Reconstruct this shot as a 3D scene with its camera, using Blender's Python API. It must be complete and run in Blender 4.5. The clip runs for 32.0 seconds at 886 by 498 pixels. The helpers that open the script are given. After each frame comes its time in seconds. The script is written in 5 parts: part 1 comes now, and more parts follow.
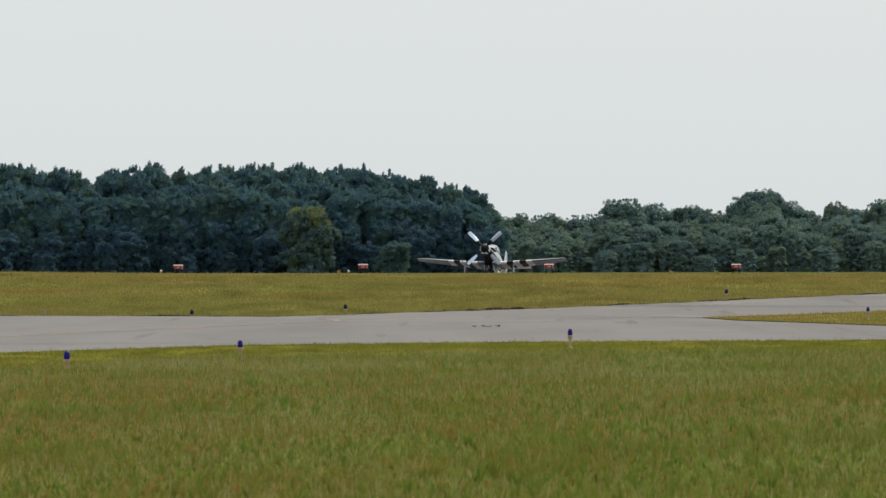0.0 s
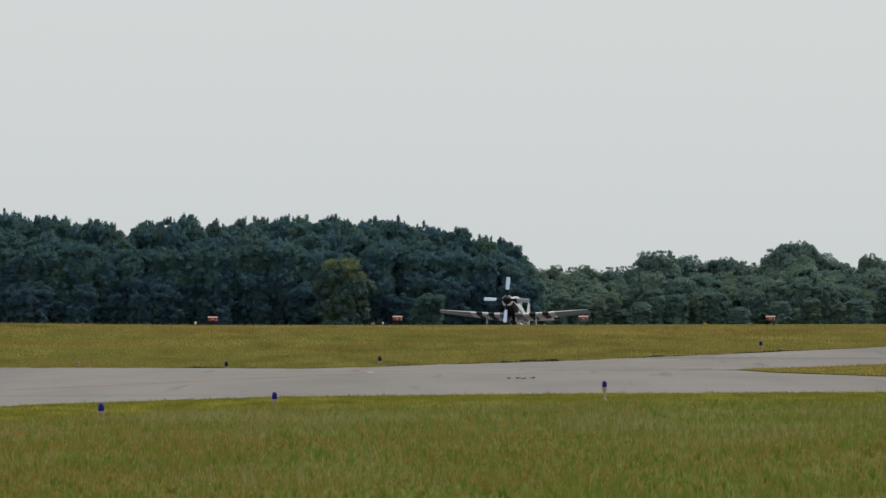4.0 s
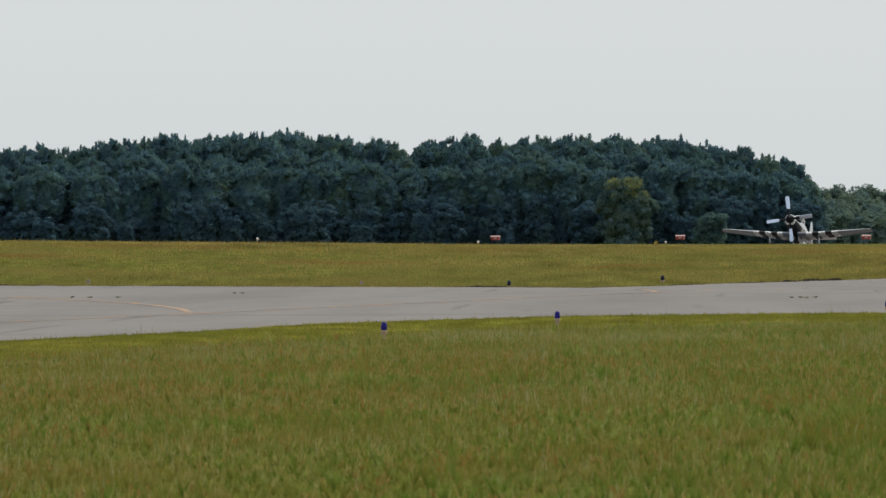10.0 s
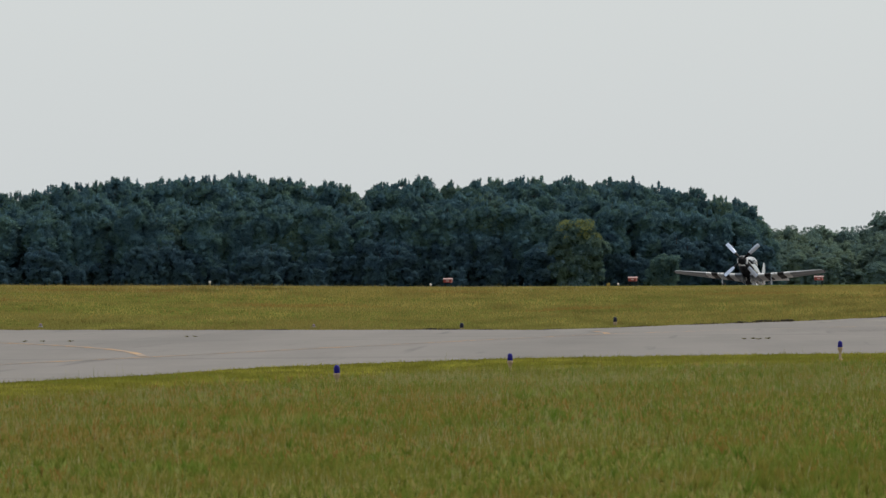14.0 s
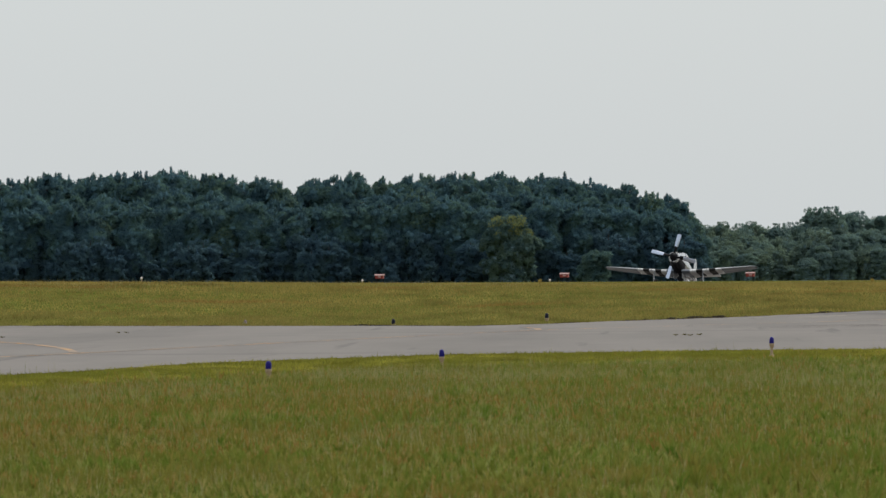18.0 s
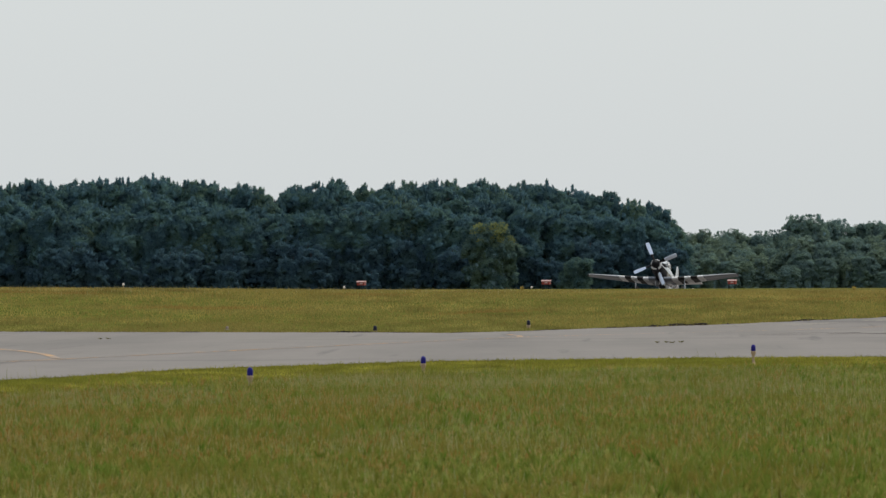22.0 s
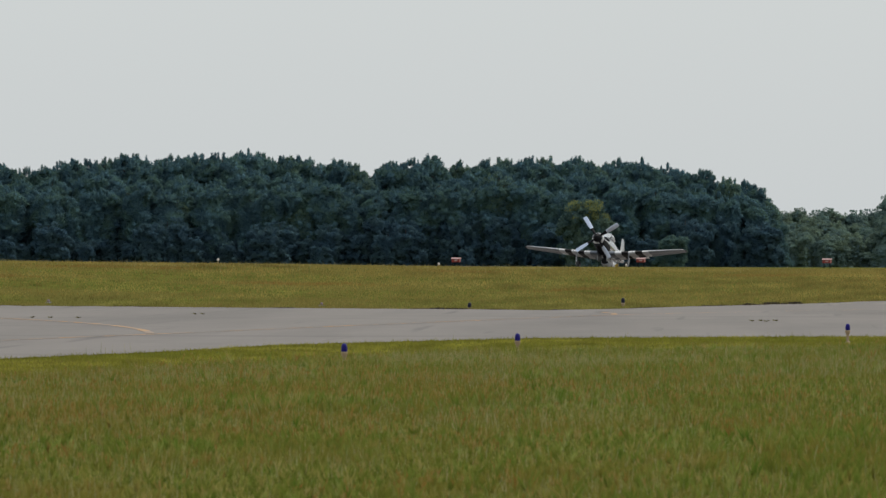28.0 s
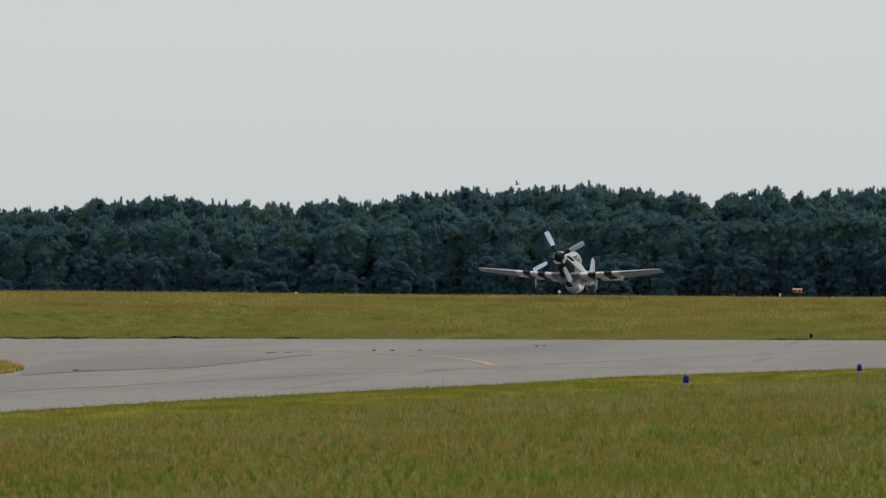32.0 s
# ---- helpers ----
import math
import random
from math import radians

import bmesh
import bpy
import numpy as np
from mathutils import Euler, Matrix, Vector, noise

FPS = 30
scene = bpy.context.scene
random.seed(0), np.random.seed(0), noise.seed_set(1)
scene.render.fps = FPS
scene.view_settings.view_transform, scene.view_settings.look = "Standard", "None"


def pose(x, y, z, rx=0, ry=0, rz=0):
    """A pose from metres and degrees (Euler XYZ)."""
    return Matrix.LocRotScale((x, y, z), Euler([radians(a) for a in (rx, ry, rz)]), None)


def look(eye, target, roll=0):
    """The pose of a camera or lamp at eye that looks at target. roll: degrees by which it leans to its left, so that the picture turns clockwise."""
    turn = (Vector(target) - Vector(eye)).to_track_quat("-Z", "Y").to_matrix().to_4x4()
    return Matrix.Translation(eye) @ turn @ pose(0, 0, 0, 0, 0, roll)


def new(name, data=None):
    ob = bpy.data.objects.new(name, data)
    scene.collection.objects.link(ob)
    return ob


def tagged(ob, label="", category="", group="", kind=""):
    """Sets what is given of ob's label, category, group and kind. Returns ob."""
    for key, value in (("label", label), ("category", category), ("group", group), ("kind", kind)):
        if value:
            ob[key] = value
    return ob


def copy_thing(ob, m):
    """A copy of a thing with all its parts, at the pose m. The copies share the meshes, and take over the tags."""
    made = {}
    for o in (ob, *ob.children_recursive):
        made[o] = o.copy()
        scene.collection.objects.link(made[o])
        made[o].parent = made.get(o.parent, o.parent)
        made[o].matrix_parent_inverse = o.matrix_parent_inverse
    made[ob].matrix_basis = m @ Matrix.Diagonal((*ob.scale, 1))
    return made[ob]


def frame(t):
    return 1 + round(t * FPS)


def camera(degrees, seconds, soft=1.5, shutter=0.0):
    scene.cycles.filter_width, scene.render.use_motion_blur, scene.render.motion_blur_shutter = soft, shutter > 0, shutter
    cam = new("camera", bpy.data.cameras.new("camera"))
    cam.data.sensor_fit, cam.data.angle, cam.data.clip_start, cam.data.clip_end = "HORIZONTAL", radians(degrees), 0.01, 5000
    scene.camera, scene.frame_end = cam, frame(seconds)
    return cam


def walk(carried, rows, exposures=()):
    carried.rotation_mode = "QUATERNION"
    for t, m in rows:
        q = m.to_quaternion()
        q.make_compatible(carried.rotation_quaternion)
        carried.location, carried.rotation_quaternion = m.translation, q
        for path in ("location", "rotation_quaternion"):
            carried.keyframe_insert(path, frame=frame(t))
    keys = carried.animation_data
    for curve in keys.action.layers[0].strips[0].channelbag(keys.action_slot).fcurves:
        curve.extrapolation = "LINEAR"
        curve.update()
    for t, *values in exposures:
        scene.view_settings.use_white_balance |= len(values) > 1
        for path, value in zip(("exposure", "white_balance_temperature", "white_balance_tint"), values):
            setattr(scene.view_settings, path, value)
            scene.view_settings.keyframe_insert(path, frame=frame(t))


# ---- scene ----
# One plan for the whole shot: metres, the tripod stands over the origin and looks along +y.
EYE = 2.05
HEAD = radians(10.8)                                  # the runway runs this far off the line of sight
AWAY = Vector((math.sin(HEAD), math.cos(HEAD), 0))    # along the runway, away from the tripod
SIDE = Vector((math.cos(HEAD), -math.sin(HEAD), 0))   # across it, towards the tripod
START = Vector((2.577, 846.47, 0))                    # where the aeroplane waits

# ---- camera ----
cam = camera(4.402, 32.0, soft=1.4)
cam.data.dof.use_dof, cam.data.dof.focus_distance, cam.data.dof.aperture_fstop = True, 640.0, 22.0
walk(cam, [(t, pose(0, 0, EYE, 90 + up, 0, left) @ pose(0, 0, 0, 0, 0, roll)) for t, left, up, roll in (
    (0.0, -0.0049, 0.0357, -0.141), (0.5, 0.0514, 0.0531, -0.035), (1.0, -0.1167, -0.0004, 0.031), (1.5, -0.1128, -0.0657, 0.165),
    (2.0, -0.0535, 0.0728, 0.028), (2.5, 0.0537, 0.0917, -0.025), (4.5, 0.2951, 0.3655, -0.252), (5.0, 1.1557, 0.3997, -0.085),
    (5.5, 1.2830, 0.4042, 0.102), (6.0, 1.3081, 0.4282, 0.006), (6.5, 1.3590, 0.3950, -0.058), (7.0, 1.4306, 0.2695, 0.071),
    (7.5, 1.1962, 0.1816, -0.055), (8.0, 1.4122, -0.0345, -0.088), (8.5, 1.4813, -0.0086, -0.162), (9.0, 1.5110, -0.0405, -0.072),
    (9.5, 1.5697, -0.1234, -0.136), (10.0, 1.5717, -0.1045, -0.136), (10.5, 1.5378, -0.1274, -0.171), (11.0, 1.5134, 0.0502, -0.234),
    (11.5, 1.4405, 0.1093, -0.269), (12.0, 1.4051, 0.1392, -0.277), (12.5, 1.4220, 0.1273, -0.366), (13.0, 1.4571, 0.1116, -0.381),
    (13.5, 1.4344, 0.1089, -0.302), (14.0, 1.3342, 0.1060, -0.359), (14.5, 1.4107, 0.0939, -0.395), (16.5, 1.2004, 0.0892, -0.212),
    (17.0, 1.0298, 0.0553, -0.275), (17.5, 0.9345, 0.0794, -0.330), (18.0, 0.9948, 0.0846, -0.341), (18.5, 1.0292, 0.0201, -0.350),
    (19.0, 0.9809, -0.0781, -0.252), (19.5, 0.9315, -0.1768, -0.270), (20.0, 0.8628, -0.0026, -0.330), (20.5, 0.8272, 0.0370, -0.255),
    (21.0, 0.8108, 0.0531, -0.203), (21.5, 0.8748, 0.0796, -0.210), (22.0, 0.9045, 0.1181, -0.205), (22.5, 0.9089, 0.0874, -0.136),
    (23.0, 0.7254, 0.1082, -0.014), (23.5, 0.6929, 0.1647, 0.074), (24.0, 0.8355, 0.2007, 0.115), (24.5, 0.9197, 0.1574, 0.131),
    (26.5, 1.0412, 0.1986, 0.113), (27.0, 1.1797, 0.1181, 0.198), (27.5, 1.2988, 0.0278, 0.199), (28.0, 1.3761, 0.0039, 0.135),
    (28.5, 1.4276, 0.0366, 0.057), (29.0, 1.7395, 0.1948, 0.114), (29.5, 1.9278, 0.2204, -0.044), (30.0, 2.0664, 0.2096, 0.026),
    (30.5, 2.2003, 0.1797, 0.020), (31.0, 2.3435, -0.0761, -0.051), (31.1, 2.7288, -0.0863, -0.023), (31.5, 2.9078, 0.1392, -0.094),
    (32.0, 3.0714, 0.1630, -0.188),
)], exposures=[(0.0, 0.17), (1.0, 0.05), (2.5, 0.07), (5.0, -0.10), (7.0, -0.18), (8.0, -0.10), (9.0, 0.0), (10.0, 0.07), (11.0, 0.10), (12.0, 0.02), (13.0, 0.0), (19.0, -0.01), (20.0, 0.09), (21.0, 0.08), (22.0, 0.05), (24.0, -0.02), (27.0, -0.07), (28.0, -0.06), (29.0, -0.02), (30.0, -0.07), (32.0, -0.08)])

# ---- light ----
SUN_UP, SUN_ROUND = 58, 50                            # degrees: above the horizon, clockwise from +y
world = bpy.data.worlds.new("hazy_sky")
scene.world = world
world.use_nodes = True
wn, wl = world.node_tree.nodes, world.node_tree.links
sky = wn.new("ShaderNodeTexSky")
sky.sky_type, sky.sun_disc = "NISHITA", False
sky.sun_elevation, sky.sun_rotation = radians(SUN_UP), radians(SUN_ROUND)
sky.air_density, sky.dust_density, sky.ozone_density, sky.altitude = 1.0, 2.0, 1.0, 100
veil = wn.new("ShaderNodeMix")                        # thin even overcast before the sky
veil.data_type = "RGBA"
veil.inputs[0].default_value = 0.7
veil.inputs[7].default_value = (7.62, 8.18, 8.48, 1)
wl.new(sky.outputs[0], veil.inputs[6])
wl.new(veil.outputs[2], wn["Background"].inputs["Color"])
wn["Background"].inputs["Strength"].default_value = 0.1
sun = new("sun", bpy.data.lights.new("sun", "SUN"))
sun.data.energy, sun.data.angle, sun.data.color = 2.3, radians(3), (1.0, 0.94, 0.84)
sun.matrix_world = look((0, 0, 0), (-math.sin(radians(SUN_ROUND)) * math.cos(radians(SUN_UP)), -math.cos(radians(SUN_ROUND)) * math.cos(radians(SUN_UP)), -math.sin(radians(SUN_UP))))


# ---- materials ----
def material(name, colour, rough=0.6, metal=0.0, spread=0.15, scale=3.0, fine=40.0, bump=0.0, **more):
    """A surface with blotches at two sizes and a little relief."""
    m = bpy.data.materials.new(name)
    m.use_nodes = True
    nt, b = m.node_tree, m.node_tree.nodes["Principled BSDF"]
    co = nt.nodes.new("ShaderNodeTexCoord")
    big, small = nt.nodes.new("ShaderNodeTexNoise"), nt.nodes.new("ShaderNodeTexNoise")
    big.inputs["Scale"].default_value, small.inputs["Scale"].default_value = scale, fine
    big.inputs["Detail"].default_value, small.inputs["Detail"].default_value = 4, 3
    for n in (big, small):
        nt.links.new(co.outputs["Object"], n.inputs["Vector"])
    add = nt.nodes.new("ShaderNodeMath")
    nt.links.new(big.outputs[0], add.inputs[0]), nt.links.new(small.outputs[0], add.inputs[1])
    ramp = nt.nodes.new("ShaderNodeMapRange")
    for i, v in zip((1, 2, 3, 4), (0.6, 1.4, 1 - spread, 1 + spread)):
        ramp.inputs[i].default_value = v
    nt.links.new(add.outputs[0], ramp.inputs[0])
    mul = nt.nodes.new("ShaderNodeVectorMath")
    mul.operation = "SCALE"
    mul.inputs[0].default_value = colour
    nt.links.new(ramp.outputs[0], mul.inputs["Scale"])
    nt.links.new(mul.outputs[0], b.inputs["Base Color"])
    b.inputs["Roughness"].default_value, b.inputs["Metallic"].default_value = rough, metal
    for key, value in more.items():
        b.inputs[key.replace("_", " ")].default_value = value
    if bump:
        bp = nt.nodes.new("ShaderNodeBump")
        bp.inputs["Strength"].default_value = bump
        nt.links.new(small.outputs[0], bp.inputs["Height"]), nt.links.new(bp.outputs[0], b.inputs["Normal"])
    return m


def ramp_of(nt, source, stops):
    r = nt.nodes.new("ShaderNodeValToRGB")
    while len(r.color_ramp.elements) < len(stops):
        r.color_ramp.elements.new(0.5)
    for el, (at, c) in zip(r.color_ramp.elements, stops):
        el.position, el.color = at, (*c, 1)
    nt.links.new(source, r.inputs[0])
    return r.outputs[0]


def leafy(name, dark, light, patch=0.2, through_light=0.35, per="island", patch_colour=None, patch_y=1.0, tuft=0.0, tuft_y=0.15, stops=None, inner=None):
    """Leaves and blades: some light passes through them; the tone varies from piece to piece and from patch to patch."""
    m = bpy.data.materials.new(name)
    m.use_nodes = True
    nt = m.node_tree
    nt.nodes.remove(nt.nodes["Principled BSDF"])
    geo, info = nt.nodes.new("ShaderNodeNewGeometry"), nt.nodes.new("ShaderNodeObjectInfo")
    col = ramp_of(nt, geo.outputs["Random Per Island"], stops or [(0.0, dark), (1.0, light)])
    if per == "object":
        tone = nt.nodes.new("ShaderNodeMapRange")
        tone.inputs[3].default_value, tone.inputs[4].default_value = 0.88, 1.14
        nt.links.new(info.outputs["Random"], tone.inputs[0])
        sc = nt.nodes.new("ShaderNodeVectorMath")
        sc.operation = "SCALE"
        nt.links.new(col, sc.inputs[0]), nt.links.new(tone.outputs[0], sc.inputs["Scale"])
        col = sc.outputs[0]
    if tuft:
        mp, no = nt.nodes.new("ShaderNodeMapping"), nt.nodes.new("ShaderNodeTexNoise")
        mp.inputs["Scale"].default_value = (tuft, tuft * tuft_y, tuft)
        no.inputs["Scale"].default_value, no.inputs["Detail"].default_value = 1.0, 4
        tone = nt.nodes.new("ShaderNodeMapRange")
        for i, v in zip((1, 2, 3, 4), (0.3, 0.7, 0.55, 1.5)):
            tone.inputs[i].default_value = v
        sc = nt.nodes.new("ShaderNodeVectorMath")
        sc.operation = "SCALE"
        nt.links.new(geo.outputs["Position"], mp.inputs[0]), nt.links.new(mp.outputs[0], no.inputs["Vector"])
        nt.links.new(no.outputs[0], tone.inputs[0])
        nt.links.new(col, sc.inputs[0]), nt.links.new(tone.outputs[0], sc.inputs["Scale"])
        col = sc.outputs[0]
    if patch_colour:
        mp, no = nt.nodes.new("ShaderNodeMapping"), nt.nodes.new("ShaderNodeTexNoise")
        mp.inputs["Scale"].default_value = (patch, patch * patch_y, patch)
        no.inputs["Scale"].default_value, no.inputs["Detail"].default_value = 1.0, 5
        nt.links.new(geo.outputs["Position"], mp.inputs[0]), nt.links.new(mp.outputs[0], no.inputs["Vector"])
        fac = ramp_of(nt, no.outputs[0], [(0.44, (0, 0, 0)), (0.58, (0.7, 0.7, 0.7))])
        mix = nt.nodes.new("ShaderNodeMix")
        mix.data_type = "RGBA"
        nt.links.new(fac, mix.inputs[0]), nt.links.new(col, mix.inputs[6])
        mix.inputs[7].default_value = (*patch_colour, 1)
        col = mix.outputs[2]
    d, t, s = nt.nodes.new("ShaderNodeBsdfDiffuse"), nt.nodes.new("ShaderNodeBsdfTranslucent"), nt.nodes.new("ShaderNodeMixShader")
    s.inputs[0].default_value = through_light
    nt.links.new(col, d.inputs[0])
    if inner:
        t.inputs[0].default_value = (*inner, 1)
    else:
        nt.links.new(col, t.inputs[0])
    nt.links.new(d.outputs[0], s.inputs[1]), nt.links.new(t.outputs[0], s.inputs[2])
    nt.links.new(s.outputs[0], nt.nodes["Material Output"].inputs[0])
    return m


def striped_metal(name, bands, axis, rough, metal, tone=(0.68, 0.69, 0.71), mottle=0.14):
    """Bare and painted metal with black and white bands at set distances along one axis of the part."""
    m = material(name, tone, rough, metal, mottle, 1.2, 14.0, Specular_IOR_Level=0.25)
    nt, b = m.node_tree, m.node_tree.nodes["Principled BSDF"]
    co = next(n for n in nt.nodes if n.type == "TEX_COORD")
    sep, ab = nt.nodes.new("ShaderNodeSeparateXYZ"), nt.nodes.new("ShaderNodeMath")
    ab.operation = "ABSOLUTE"
    nt.links.new(co.outputs["Object"], sep.inputs[0]), nt.links.new(sep.outputs[axis], ab.inputs[0])
    base, bare = b.inputs["Base Color"].links[0].from_socket, None
    for lo, hi, c in bands:
        cmp = nt.nodes.new("ShaderNodeMath")
        cmp.operation = "COMPARE"
        cmp.inputs[1].default_value, cmp.inputs[2].default_value = (lo + hi) / 2, (hi - lo) / 2
        nt.links.new(ab.outputs[0], cmp.inputs[0])
        mix = nt.nodes.new("ShaderNodeMix")
        mix.data_type = "RGBA"
        nt.links.new(cmp.outputs[0], mix.inputs[0]), nt.links.new(base, mix.inputs[6])
        mix.inputs[7].default_value = (c, c, c, 1)
        base = mix.outputs[2]
        sub = nt.nodes.new("ShaderNodeMath")
        sub.operation, sub.use_clamp = "SUBTRACT", True
        sub.inputs[0].default_value = 1.0
        if bare:
            nt.links.new(bare, sub.inputs[0])
        nt.links.new(cmp.outputs[0], sub.inputs[1])
        bare = sub.outputs[0]
    for key, painted, metalled in (("Metallic", 0.0, metal), ("Roughness", 0.6, rough)):
        rg = nt.nodes.new("ShaderNodeMapRange")
        rg.inputs[3].default_value, rg.inputs[4].default_value = painted, metalled
        nt.links.new(bare, rg.inputs[0]), nt.links.new(rg.outputs[0], b.inputs[key])
    nt.links.new(base, b.inputs["Base Color"])
    return m


def paved():
    """Worn asphalt: grain, long faint streaks along the taxiway and darker sealed seams."""
    m = material("asphalt", (0.142, 0.125, 0.110), 0.88, spread=0.14, scale=0.5, fine=6.0, bump=0.04)
    nt, b = m.node_tree, m.node_tree.nodes["Principled BSDF"]
    co = next(n for n in nt.nodes if n.type == "TEX_COORD")
    base = b.inputs["Base Color"].links[0].from_socket
    for turn, size, lo, hi, depth in ((0.19, (0.22, 0.012, 1), 0.45, 0.75, 0.74), (0.05, (0.02, 0.12, 1), 0.55, 0.72, 0.70), (1.2, (1.1, 0.02, 1), 0.62, 0.70, 0.7)):
        mp, no, rg, sc = (nt.nodes.new("ShaderNode" + k) for k in ("Mapping", "TexNoise", "MapRange", "VectorMath"))
        mp.inputs["Rotation"].default_value, mp.inputs["Scale"].default_value = (0, 0, turn), size
        no.inputs["Scale"].default_value, no.inputs["Detail"].default_value = 1.0, 6
        for i, v in zip((1, 2, 3, 4), (lo, hi, 1.06, depth)):
            rg.inputs[i].default_value = v
        sc.operation = "SCALE"
        nt.links.new(co.outputs["Object"], mp.inputs[0]), nt.links.new(mp.outputs[0], no.inputs["Vector"]), nt.links.new(no.outputs[0], rg.inputs[0])
        nt.links.new(base, sc.inputs[0]), nt.links.new(rg.outputs[0], sc.inputs["Scale"])
        base = sc.outputs[0]
    nt.links.new(base, b.inputs["Base Color"])
    return m


def worn_paint():
    """Yellow paint rubbed down to the asphalt in patches."""
    m = material("worn_yellow_paint", (0.60, 0.29, 0.05), 0.75, spread=0.3, scale=0.6, fine=8.0)
    nt, b = m.node_tree, m.node_tree.nodes["Principled BSDF"]
    co = next(n for n in nt.nodes if n.type == "TEX_COORD")
    no, mix = nt.nodes.new("ShaderNodeTexNoise"), nt.nodes.new("ShaderNodeMix")
    no.inputs["Scale"].default_value, no.inputs["Detail"].default_value = 0.35, 6
    mix.data_type = "RGBA"
    fac = ramp_of(nt, no.outputs[0], [(0.36, (0.1, 0.1, 0.1)), (0.56, (0.92, 0.92, 0.92))])
    nt.links.new(co.outputs["Object"], no.inputs["Vector"]), nt.links.new(fac, mix.inputs[0])
    nt.links.new(b.inputs["Base Color"].links[0].from_socket, mix.inputs[6])
    mix.inputs[7].default_value = (0.19, 0.17, 0.15, 1)
    nt.links.new(mix.outputs[2], b.inputs["Base Color"])
    return m


